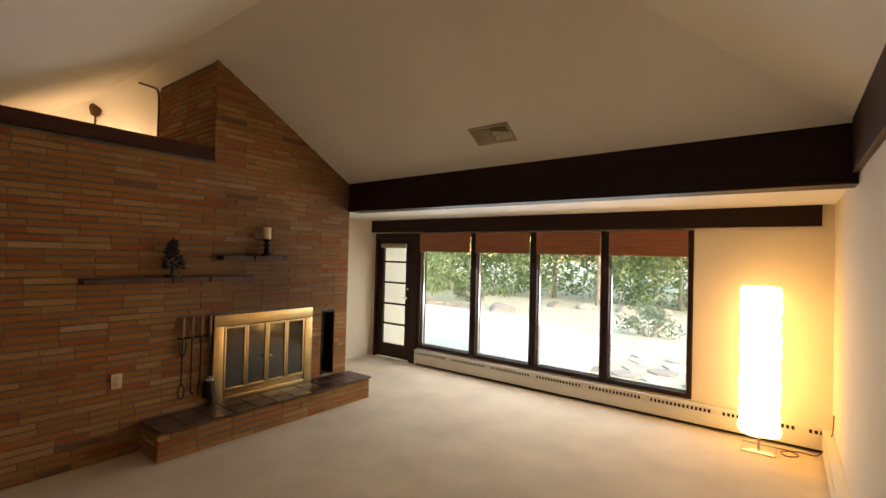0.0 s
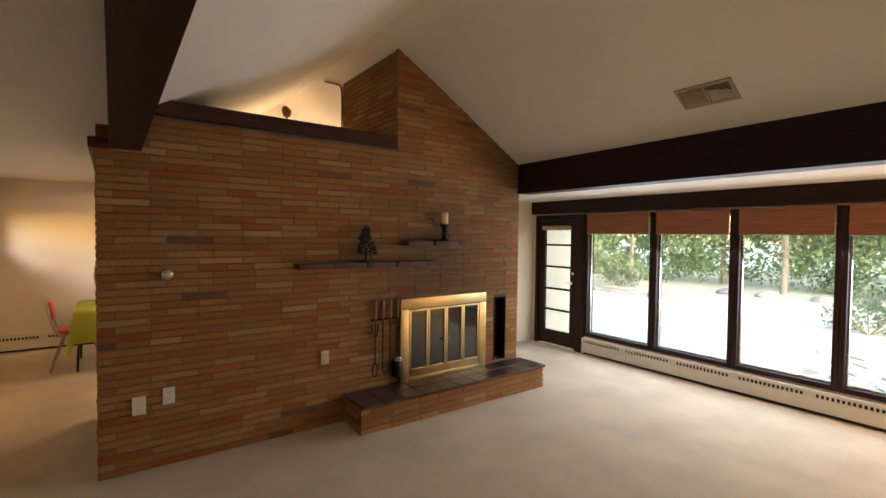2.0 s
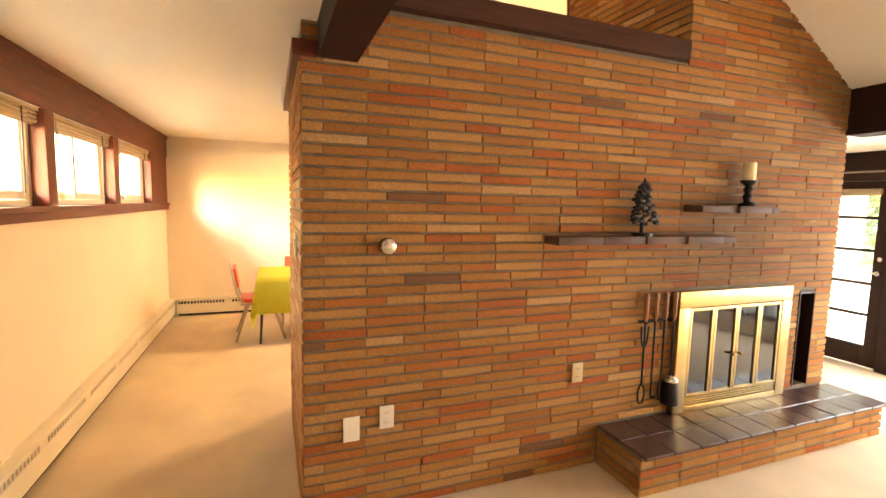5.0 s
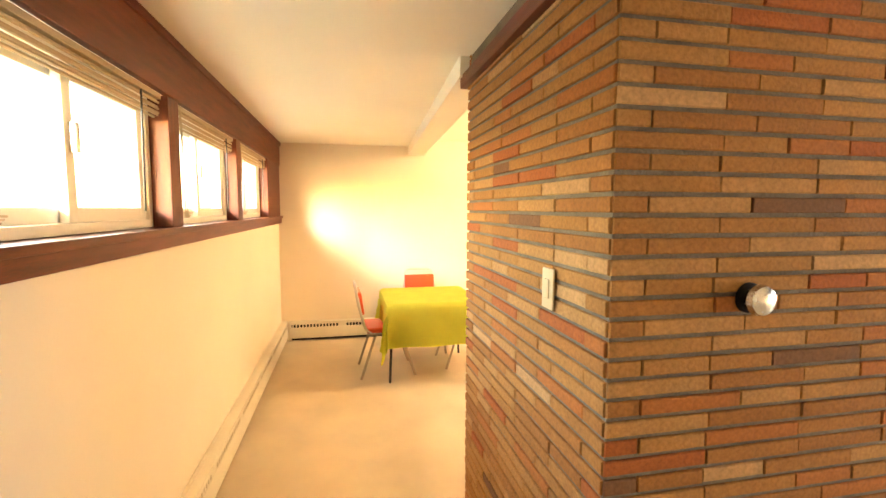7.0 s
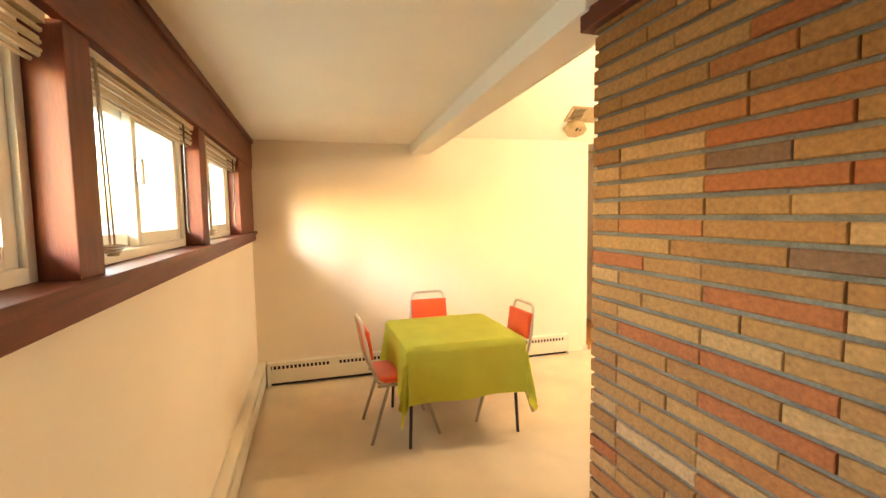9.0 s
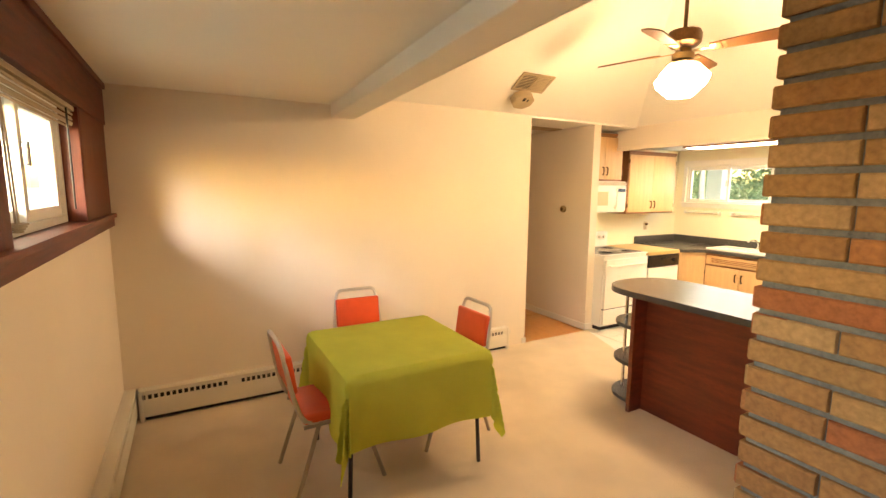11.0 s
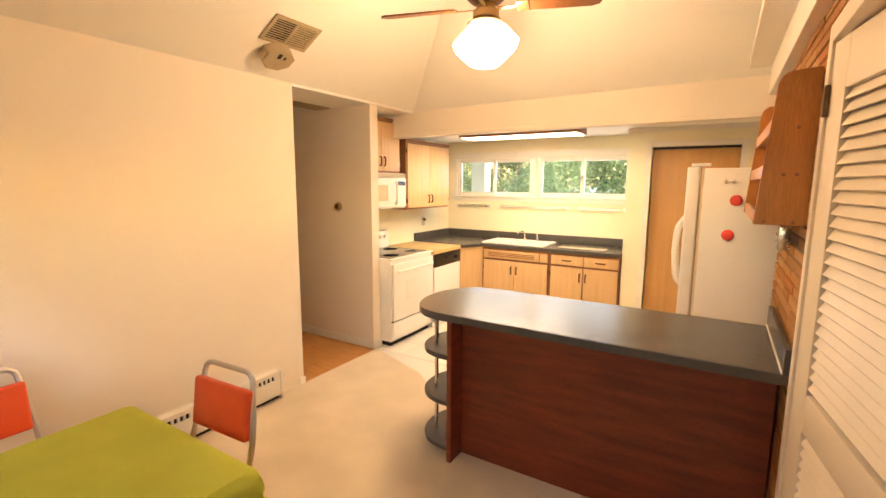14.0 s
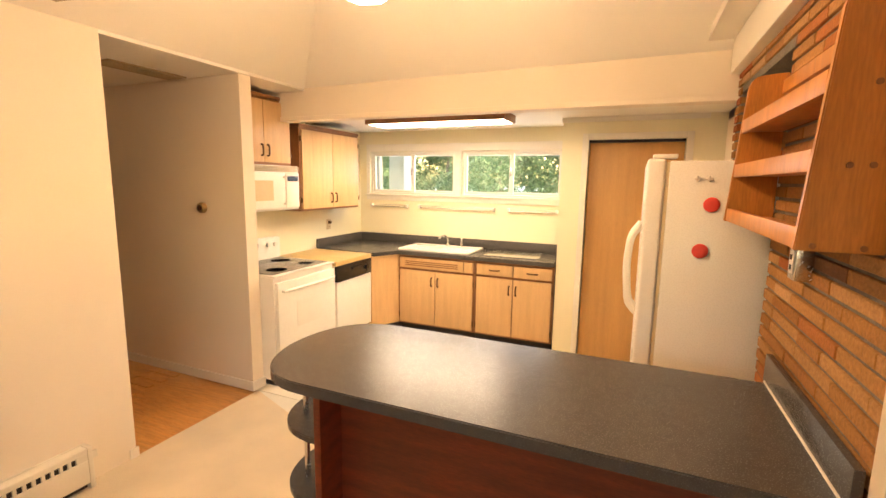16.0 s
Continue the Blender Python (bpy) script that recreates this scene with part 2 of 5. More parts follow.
M["red_magnet"] = mat("red_plastic_magnet", (0.75, 0.07, 0.05), 0.4, vary=0.03, scale=8, grain=60, bump=0.0)
M["candle"] = mat("ivory_candle_wax", (0.78, 0.66, 0.42), 0.5, vary=0.05, scale=14, grain=60, bump=0.05)
M["stone_ledge"] = mat("sooty_brown_ledge_stone", (0.11, 0.055, 0.035), 0.7, vary=0.2, scale=9, grain=60, bump=0.4)
M["vent_metal"] = mat("tan_vent_metal", (0.42, 0.32, 0.18), 0.5, vary=0.06, scale=6, grain=60, bump=0.03)
M["louvre_paint"] = mat("cream_louvre_paint", (0.68, 0.58, 0.44), 0.45, vary=0.03, scale=3, grain=80, bump=0.03)
M["blade"] = mat("walnut_fan_blade", (0.16, 0.062, 0.018), 0.5, spec=0.2, vary=0.15, scale=4, grain=30, bump=0.04, stretch=(2, 2, 8))
M["paper_lamp"] = emit("glowing_rice_paper", (1.0, 0.62, 0.2), 0.67)
M["fan_globe"] = emit("glowing_glass_globe", (1.0, 0.70, 0.36), 10.4)
M["tube_light"] = emit("glowing_fluorescent_diffuser", (1.0, 0.80, 0.48), 3.8)
M["lawn"] = mat("pale_dry_lawn", (0.5, 0.5, 0.38), 0.95, vary=0.16, scale=0.7, grain=30, bump=0.6, hue=(0.56, 0.53, 0.43))
M["concrete"] = mat("pale_patio_concrete", (0.74, 0.71, 0.65), 0.9, vary=0.06, scale=1.2, grain=50, bump=0.3)
M["flag"] = mat("pale_flagstone", (0.52, 0.48, 0.43), 0.85, vary=0.12, scale=4, grain=40, bump=0.4, per_object=0.25)
M["boulder"] = mat("grey_fieldstone", (0.3, 0.28, 0.26), 0.9, vary=0.16, scale=3, grain=30, bump=0.6, per_object=0.2)
M["bark"] = mat("grey_brown_bark", (0.27, 0.24, 0.2), 0.95, vary=0.2, scale=5, grain=30, bump=0.8, stretch=(1, 1, 0.25))
M["leaf"] = mat("green_leaves", (0.17, 0.27, 0.13), 0.6, vary=0.16, scale=0.8, grain=20, bump=0.0, hue=(0.24, 0.29, 0.15), per_object=0.3, island=True)
M["leaf_pale"] = mat("silvery_shrub_leaves", (0.16, 0.22, 0.15), 0.6, vary=0.12, scale=2, grain=20, bump=0.0, per_object=0.35, island=True)
for key in ("leaf", "leaf_pale"):
    n, l = M[key].node_tree.nodes, M[key].node_tree.links
    thin, both = n.new("ShaderNodeBsdfTranslucent"), n.new("ShaderNodeMixShader")
    both.inputs[0].default_value = 0.45
    l.new(n["Principled BSDF"].inputs["Base Color"].links[0].from_socket, thin.inputs["Color"])
    l.new(n["Principled BSDF"].outputs[0], both.inputs[1])
    l.new(thin.outputs[0], both.inputs[2])
    l.new(both.outputs[0], n["Material Output"].inputs[0])
M["siding"] = mat("pale_eave_boards", (0.62, 0.6, 0.55), 0.7, vary=0.04, scale=3, grain=40, bump=0.1)

# ---- mesh helpers ----


def cube(bm, lo, hi):
    m = Matrix.Translation([(a + b) / 2 for a, b in zip(lo, hi)]) @ Matrix.Diagonal([b - a for a, b in zip(lo, hi)] + [1])
    return bmesh.ops.create_cube(bm, size=1.0, matrix=m)["verts"]


def boxes(*pairs, bevel=0.0, seg=2):
    bm = bmesh.new()
    for lo, hi in pairs:
        cube(bm, lo, hi)
    if bevel:
        bmesh.ops.bevel(bm, geom=bm.edges[:], offset=bevel, segments=seg, affect="EDGES", profile=0.6)
    return bm


def rod(bm, a, b, r, sides=12, r2=None):
    a, b = Vector(a), Vector(b)
    m = Matrix.Translation((a + b) / 2) @ (b - a).to_track_quat("Z", "Y").to_matrix().to_4x4()
    return bmesh.ops.create_cone(bm, cap_ends=True, segments=sides, radius1=r, radius2=r if r2 is None else r2, depth=(b - a).length, matrix=m)["verts"]


def rods(*spans, sides=12):
    bm = bmesh.new()
    for a, b, r in spans:
        rod(bm, a, b, r, sides)
    return bm


def tube(points, r, sides=8, bm=None):
    """A round tube along a line of points, with its bends rounded off."""
    bm = bm or bmesh.new()
    p = [Vector(q) for q in points]
    path = [p[0]]
    for i in range(1, len(p) - 1):
        k = min(0.35, 0.045 / max(0.001, min((p[i] - p[i - 1]).length, (p[i + 1] - p[i]).length)))
        a, b = p[i].lerp(p[i - 1], k), p[i].lerp(p[i + 1], k)
        for s in (0, 0.33, 0.67, 1):
            path.append(a.lerp(p[i], s).lerp(p[i].lerp(b, s), s))
    path.append(p[-1])
    rings, up = [], None
    for i, q in enumerate(path):
        d = (path[min(i + 1, len(path) - 1)] - path[max(i - 1, 0)]).normalized()
        up = (up or d.orthogonal())
        up = (up - d * up.dot(d)).normalized()
        side = d.cross(up)
        rings.append([bm.verts.new(q + r * (math.cos(t) * up + math.sin(t) * side)) for t in [2 * math.pi * k / sides for k in range(sides)]])
    for u, v in zip(rings, rings[1:]):
        for k in range(sides):
            bm.faces.new((u[k], u[(k + 1) % sides], v[(k + 1) % sides], v[k]))
    bm.faces.new(rings[0][::-1]), bm.faces.new(rings[-1])
    return bm


def lathe(profile, sides=24, centre=(0, 0, 0)):
    """A turned shape from (radius, height) pairs."""
    bm = bmesh.new()
    c = Vector(centre)
    rings = [[bm.verts.new(c + Vector((r * math.cos(2 * math.pi * k / sides), r * math.sin(2 * math.pi * k / sides), z))) for k in range(sides)] for r, z in profile]
    for u, v in zip(rings, rings[1:]):
        for k in range(sides):
            bm.faces.new((u[k], u[(k + 1) % sides], v[(k + 1) % sides], v[k]))
    bm.faces.new(rings[0][::-1]), bm.faces.new(rings[-1])
    return bm


def slab(outline, z0, z1, bevel=0.0):
    """An upright prism over a flat outline."""
    bm = bmesh.new()
    f = bm.faces.new([bm.verts.new((x, y, z0)) for x, y in outline])
    up = bmesh.ops.extrude_face_region(bm, geom=[f])["geom"]
    bmesh.ops.translate(bm, vec=(0, 0, z1 - z0), verts=[v for v in up if isinstance(v, bmesh.types.BMVert)])
    bmesh.ops.recalc_face_normals(bm, faces=bm.faces[:])
    if bevel:
        bmesh.ops.bevel(bm, geom=[e for e in bm.edges if abs(e.verts[0].co.z - e.verts[1].co.z) < 1e-6], offset=bevel, segments=2, affect="EDGES")
    return bm


def solid(bm, name, material, smooth=False):
    me = bpy.data.meshes.new(name)
    bmesh.ops.recalc_face_normals(bm, faces=bm.faces[:])
    bm.to_mesh(me)
    bm.free()
    me.materials.append(M[material])
    if smooth:
        me.shade_smooth()
        me.set_sharp_from_angle(angle=radians(40))
    return me


def thing(name, label, category, at=(0, 0, 0), turn=0.0, group="", kind=""):
    ob = new(name)
    ob.empty_display_size = 0.1
    ob.matrix_world = pose(*at, 0, 0, turn)
    return tagged(ob, label, category, group, kind)


def part(name, bm, material, parent, label="", smooth=True):
    ob = new(name, solid(bm, name, material, smooth))
    ob.parent = parent
    return tagged(ob, label)


def whole(name, bm, material, label, category="", at=(0, 0, 0), turn=0.0, group="", kind="", smooth=True):
    ob = new(name, solid(bm, name, material, smooth))
    ob.matrix_world = pose(*at, 0, 0, turn)
    return tagged(ob, label, category, group, kind)


def setting(name, bm, material, label, category):
    return whole(name, bm, material, label, category, kind="structure", smooth=False)

# ---- plan ----
XB, XS, XK, XE, XW = -3.645, -4.965, -5.128, 0.86, -8.305  # brick face, its passage end, kitchen brick face, east wall, west wall
YS, YC, YN, YK = -1.39, 0.01, 5.52, 5.60  # south wall, brick corner, window wall, kitchen window wall
EAVE_S, EAVE_N, EAVE_Z, RIDGE_Y, RIDGE_Z, EAVE_W = 0.27, 3.86, 2.507, 2.065, 3.503, 2.435
RUN = RIDGE_Y - EAVE_S

# ---- large structure ----
floor = setting("floor", slab([(XW - 0.1, YS - 0.15), (XE + 0.12, YS - 0.15), (XE + 0.12, YN + 0.15), (-4.96, YN + 0.15), (-4.96, 2.28), (-6.72, 2.28), (-7.6, 2.93), (XW, 3.2), (XW, 2.24), (XW - 0.1, 2.24)], -0.12, 0.0), "carpet", "beige wall-to-wall carpet with soft trodden pile", "floor")
floor_kitchen = setting("floor_kitchen", slab([(-4.96, 2.28), (-4.96, YK + 0.15), (-9.0, YK + 0.15), (-9.0, 3.2), (XW, 3.2), (-7.6, 2.93), (-6.72, 2.28)], -0.12, -0.006), "vinyl", "pale cream vinyl kitchen floor", "floor")
floor_hall = setting("floor_hall", slab([(-10.7, 1.2), (XW - 0.1, 1.2), (XW - 0.1, 2.24), (XW, 2.24), (XW, 3.2), (-9.0, 3.2), (-10.7, 3.2)], -0.12, -0.012), "hall_floor", "honey-coloured oak strip floor of the hallway", "floor")

setting("wall_north", boxes(((-0.235, YN, 0), (XE + 0.12, YN + 0.15, 2.3)), ((-3.93, YN, 0), (-0.235, YN + 0.15, 0.25)), ((-4.92, YN, 1.98), (-0.235, YN + 0.15, 2.3)), ((-4.92, YN, 0), (-4.84, YN + 0.15, 1.98))), "plaster", "cream painted window wall of the living room", "wall")
setting("wall_east", boxes(((XE, YS - 0.15, 0), (XE + 0.12, YN, 3.0))), "plaster", "cream painted plaster side wall", "wall")
BAYS = [(-7.52, -6.34), (-6.2, -5.06), (-4.93, -3.79)]
SILL, HEAD = 1.50, 2.10
south = [((XW - 0.1, YS - 0.15, 0), (XE, YS, SILL - 0.03)), ((XW - 0.1, YS - 0.15, HEAD), (XE, YS, 2.45)), ((BAYS[2][1], YS - 0.15, SILL - 0.03), (XE, YS, HEAD)), ((XW - 0.1, YS - 0.15, SILL - 0.029), (BAYS[0][0] - 0.004, YS - 0.006, HEAD))]
for (a, b), (c, d) in zip(BAYS, BAYS[1:]):
    south.append(((b + 0.006, YS - 0.15, SILL - 0.029), (c - 0.006, YS - 0.006, HEAD)))
setting("wall_south", boxes(*south), "plaster", "cream painted wall under a row of high windows", "wall")
setting("wall_west", boxes(((XW - 0.1, YS, 0), (XW, 2.24, 2.62))), "plaster", "long cream painted dining wall with a soft band of daylight", "wall")
setting("wall_hall", boxes(((-10.6, 3.18, 0), (-8.33, 3.29, 2.56))), "plaster", "cream painted hallway partition", "wall")
setting("wall_hall_end", boxes(((-10.7, 1.2, 0), (-10.6, 3.29, 2.56))), "plaster", "cream painted end of the hallway", "wall")
setting("wall_hall_south", boxes(((-10.7, 1.1, 0), (XW - 0.1, 1.2, 2.56))), "plaster", "cream painted far side of the hallway", "wall")
setting("wall_kitchen_west", boxes(((-9.0, 3.29, 0), (-8.9, YK, 2.56))), "kitchen_paint", "pale yellow painted kitchen wall", "wall")
KW = [(-8.74, -7.60), (-7.51, -6.37)]
KS, KH = 1.505, 2.02
setting("wall_kitchen_north", boxes(((-9.0, YK, 0), (-4.92, YK + 0.15, KS)), ((-9.0, YK, KH), (-4.92, YK + 0.15, 2.4)), ((-9.0, YK, KS), (KW[0][0], YK + 0.15, KH)), ((KW[0][1], YK, KS), (KW[1][0], YK + 0.15, KH)), ((KW[1][1], YK, KS), (-4.92, YK + 0.15, KH))), "kitchen_paint", "pale yellow painted kitchen window wall", "wall")
setting("wall_pantry", boxes(((-6.30, 4.99, 0), (-6.07, 5.09, 2.3)), ((-5.28, 4.99, 0), (-5.0, 5.09, 2.3)), ((-6.07, 4.99, 2.06), (-5.28, 5.09, 2.3)), ((-6.30, 5.09, 0), (-6.2, YK, 2.3))), "kitchen_paint", "pale yellow wall round the pantry door", "wall")
setting("wall_partition", boxes(((-5.0, 3.93, 0), (-4.92, YK, 2.3))), "plaster", "cream painted partition beside the chimney", "wall")

# ceilings
setting("ceiling_passage", boxes(((XW - 0.1, YS - 0.15, 2.35), (XE, 0.083, 2.45)), ((XW, 0.083, 2.35), (XS + 0.006, 0.29, 2.45))), "ceiling", "low white ceiling of the passage", "ceiling")
setting("ceiling_window_bay", boxes(((-5.0, EAVE_N + 0.19, 2.19), (XE, YN + 0.1, 2.3))), "ceiling", "low white ceiling along the window wall", "ceiling")
setting("ceiling_kitchen", boxes(((-9.0, EAVE_N + 0.1, 2.26), (-4.95, YK + 0.1, 2.4))), "ceiling", "low white kitchen ceiling", "ceiling")
setting("ceiling_hall", boxes(((-10.7, 1.1, 2.415), (XW - 0.002, 3.3, 2.5)), ((-9.0, 3.3, 2.415), (XW - 0.002, EAVE_N, 2.5))), "ceiling", "white hallway ceiling", "ceiling")
bm = bmesh.new()
c = [bm.verts.new(v) for v in ((XW, EAVE_S, EAVE_W), (XE, EAVE_S, EAVE_Z), (XE, EAVE_N, EAVE_Z), (XW, EAVE_N, EAVE_W), (XW + RUN, RIDGE_Y, RIDGE_Z), (XE - RUN, RIDGE_Y, RIDGE_Z))]
for f in ((0, 1, 5, 4), (1, 2, 5), (2, 3, 4, 5), (3, 0, 4)):
    bm.faces.new([c[i] for i in f])
bmesh.ops.recalc_face_normals(bm, faces=bm.faces[:])
g = bmesh.ops.extrude_face_region(bm, geom=bm.faces[:])["geom"]
bmesh.ops.translate(bm, vec=(0, 0, 0.12), verts=[v for v in g if isinstance(v, bmesh.types.BMVert)])
setting("ceiling_vault", bm, "ceiling", "white hipped vault over the living room and kitchen", "ceiling")

# beams
setting("beam_south", boxes(((XB - 0.0, 0.085, 2.2), (XE, EAVE_S - 0.008, 2.64)), bevel=0.004), "dark_wood", "dark-stained timber beam across the living room", "beam")
setting("beam_north", boxes(((XB - 0.0, EAVE_N, 2.14), (XE, EAVE_N + 0.2, 2.62)), ((XB, EAVE_N - 0.012, 2.14), (XE - 0.04, EAVE_N - 0.001, 2.17)), bevel=0.003), "dark_wood", "dark-stained timber beam above the window bay", "beam")
setting("beam_east", boxes(((XE - 0.035, 2.5, 2.2), (XE - 0.001, EAVE_N - 0.014, 2.56)), bevel=0.004), "cap_wood", "dark-stained timber beam along the side wall", "beam")
bm = boxes(((XW, 0.145, 2.25), (XS + 0.02, 0.33, 2.58)), ((XW, 0.331, 2.25), (XS + 0.02, 0.345, 2.282)), bevel=0.006)
for v in bm.verts:  # runs a little out of square with the passage
    v.co.y -= 0.055 * (v.co.x - XW)
setting("beam_dining", bm, "ceiling", "white painted beam across the dining area", "beam")
setting("beam_kitchen", boxes(((-8.9, EAVE_N, 2.17), (XK + 0.02, EAVE_N + 0.11, 2.6)), ((-8.9, EAVE_N - 0.014, 2.17), (XK + 0.02, EAVE_N - 0.001, 2.205)), bevel=0.004), "plaster", "cream painted beam in front of the kitchen ceiling", "beam")
setting("beam_brick_top", boxes(((XK - 0.055, 0.35, 2.315), (XK + 0.12, EAVE_N - 0.016, 2.62)), ((XK - 0.19, 0.35, 2.5), (XK - 0.056, EAVE_N - 0.016, 2.56)), bevel=0.005), "trim", "cream painted plate on top of the brick wall", "beam")

# trim along the brick and the rooms
setting("trim_brick_south", boxes(((XS - 0.03, YC - 0.035, 2.2), (XB + 0.03, 0.083, 2.262)), ((XB + 0.001, YC - 0.03, 2.192), (XB + 0.028, 0.081, 2.262)), bevel=0.004), "red_wood", "reddish-brown wooden moulding on top of the brick", "trim")
setting("trim_brick_cap", boxes(((XB - 0.05, 0.275, 2.455), (XB + 0.05, 2.225, 2.565)), bevel=0.006), "cap_wood", "brown timber cap on the low brick wall", "trim")
setting("trim_south_header", boxes(((XW + 0.002, YS + 0.0, HEAD - 0.02), (XE - 0.002, YS + 0.03, 2.346)), ((XW + 0.002, YS + 0.031, 2.308), (XE - 0.002, YS + 0.045, 2.346)), bevel=0.003), "red_wood", "reddish-brown wooden header over the high windows", "trim")
setting("trim_south_sill", boxes(((XW + 0.002, YS - 0.12, SILL - 0.028), (-3.42, YS + 0.05, SILL)), ((XW + 0.002, YS + 0.0, SILL - 0.085), (-3.42, YS + 0.035, SILL - 0.029)), bevel=0.003), "red_wood", "reddish-brown wooden window sill with worn varnish", "trim")
posts = [((b + 0.0, YS - 0.13, SILL), (c, YS + 0.02, HEAD - 0.02)) for (a, b), (c, d) in zip(BAYS, BAYS[1:])]
setting("trim_south_posts", boxes(*posts, ((XW + 0.002, YS - 0.0, SILL), (BAYS[0][0], YS + 0.02, HEAD - 0.02)), ((BAYS[0][0], YS - 0.13, SILL), (BAYS[0][0] + 0.03, YS + 0.019, HEAD - 0.02)), bevel=0.003), "red_wood_v", "reddish-brown wooden posts between the high windows", "trim")
setting("trim_window_header", boxes(((-4.93, YN - 0.05, 2.0), (XE - 0.09, YN - 0.001, 2.188)), bevel=0.003), "dark_wood", "dark wooden header board over the picture windows", "trim")
setting("baseboard_hall", boxes(((-10.6, 3.166, 0), (-8.34, 3.179, 0.075)), ((-8.345, 3.166, 0), (-8.318, 3.30, 0.075)), ((XW, 2.2, 0), (XW + 0.012, 2.25, 0.06))), "trim", "white painted hallway baseboard", "baseboard")
setting("trim_kitchen_crown", boxes(((-6.31, 4.97, 2.215), (XK, 4.989, 2.259)), bevel=0.004), "trim", "white painted crown moulding over the pantry door", "trim")

# exterior ground
ground = setting("ground", slab([(-250, -250), (250, -250), (250, 250), (-250, 250)], -0.6, -0.16), "lawn", "pale dry lawn spreading out from the house", "ground")
setting("pavement_patio", slab([(-10.5, 5.75), (-1.6, 5.75), (-2.6, 10.5), (-6.0, 12.6), (-10.5, 13.0)], -0.3, -0.10), "concrete", "pale concrete patio outside the picture windows", "patio")
setting("roof_eaves", boxes(((-11.2, -2.5, 2.5), (1.6, YS - 0.152, 2.56)), ((-11.2, YK + 0.16, 2.5), (1.6, 6.6, 2.56))), "siding", "pale boarded underside of the roof eaves", "eaves")
bm = bmesh.new()
c = [bm.verts.new(v) for v in ((-11.2, -2.5, 2.62), (1.6, -2.5, 2.62), (1.6, 6.6, 2.62), (-11.2, 6.6, 2.62), (-7.0, RIDGE_Y, 4.6), (-2.6, RIDGE_Y, 4.6))]
for f in ((0, 1, 5, 4), (1, 2, 5), (2, 3, 4, 5), (3, 0, 4)):
    bm.faces.new([c[i] for i in f])
setting("roof", bm, "boulder", "grey shingled hip roof", "roof")

setting("wall_wing", boxes(((-5.06, YN + 0.16, -0.2), (-4.94, 6.85, 2.49))), "siding", "white painted side wall outside the patio door", "wall")

# ---- windows and doors of the setting ----


def picture_window(x0, x1, y, z0, z1, n):
    w = thing("window_%d" % n, "tall fixed picture window in a dark wooden frame", "window", ((x0 + x1) / 2, y, z0), kind="structure")
    h, k = (x1 - x0) / 2, z1 - z0
    part("window_frame", boxes(((-h, -0.02, 0), (-h + 0.045, 0.12, k)), ((h - 0.045, -0.02, 0), (h, 0.12, k)), ((-h + 0.045, -0.02, k - 0.05), (h - 0.045, 0.12, k)), ((-h + 0.045, -0.02, 0), (h - 0.045, 0.12, 0.05)), bevel=0.003), "dark_wood_v", w)
    part("glazing_bead", boxes(((-h + 0.045, 0.04, 0.05), (-h + 0.06, 0.07, k - 0.05)), ((h - 0.06, 0.04, 0.05), (h - 0.045, 0.07, k - 0.05)), ((-h + 0.06, 0.04, 0.05), (h - 0.06, 0.07, 0.064)), ((-h + 0.06, 0.04, k - 0.064), (h - 0.06, 0.07, k - 0.05))), "silver", w, "thin pale metal bead", smooth=False)
    p = part("pane", boxes(((-h + 0.046, 0.052, 0.051), (h - 0.046, 0.058, k - 0.051))), "glass", w, smooth=False)
    p.visible_shadow = False
    return w


EDGES = [-3.92, -2.925, -2.02, -1.13, -0.235]
for i, (a, b) in enumerate(zip(EDGES, EDGES[1:])):
    picture_window(a + 0.002, b - 0.002, YN, 0.252, 1.978, i + 1)
    s = thing("roman_shade", "woven orange-brown roman shade folded up at the window top", "window shade", ((a + b) / 2, YN - 0.035, 1.95), group="picture window shades")
    h = (b - a) / 2 - 0.05
    part("headrail", boxes(((-h, -0.02, 0.0), (h, 0.012, 0.028)), bevel=0.003), "shade_wood", s)
    folds = bmesh.new()
    for j in range(5):
        z = -0.045 * j
        cube(folds, (-h, -0.018 - 0.005 * (j % 2), z - 0.055), (h, 0.0 + 0.004 * (j % 2), z - 0.001))
    part("folds", folds, "shade_wood", s, smooth=False)
    part("bottom_bar", rods(((-h, -0.012, -0.24), (h, -0.012, -0.24), 0.01)), "birch_edge", s)

d = thing("door_1", "dark wooden glazed patio door with four glazing bars", "door", (-4.43, YN + 0.0, 0.0), kind="structure")
part("door_frame", boxes(((-0.41, -0.03, 0), (-0.36, 0.12, 1.98)), ((0.36, -0.03, 0), (0.505, 0.12, 1.98)), ((-0.36, -0.03, 1.9), (0.36, 0.12, 1.98)), bevel=0.003), "dark_wood_v", d)
part("door_leaf", boxes(((-0.357, 0.0, 0.02), (-0.24, 0.045, 1.897)), ((0.24, 0.0, 0.02), (0.357, 0.045, 1.897)), ((-0.24, 0.0, 1.79), (0.24, 0.045, 1.897)), ((-0.24, 0.0, 0.02), (0.24, 0.045, 0.23)), bevel=0.004), "dark_wood_v", d)
for z in (0.545, 0.865, 1.2, 1.53):
    part("glazing_bar", boxes(((-0.24, 0.004, z - 0.014), (0.24, 0.04, z + 0.014)), bevel=0.003), "dark_wood", d)
p = part("pane", boxes(((-0.24, 0.02, 0.23), (0.24, 0.026, 1.79))), "glass", d, smooth=False)
p.visible_shadow = False
h = part("door_handle", rods(((0.3, -0.05, 0.98), (0.3, 0.0, 0.98), 0.022), ((0.3, -0.045, 0.98), (0.21, -0.05, 0.98), 0.009)), "silver", d, "nickel lever handle")
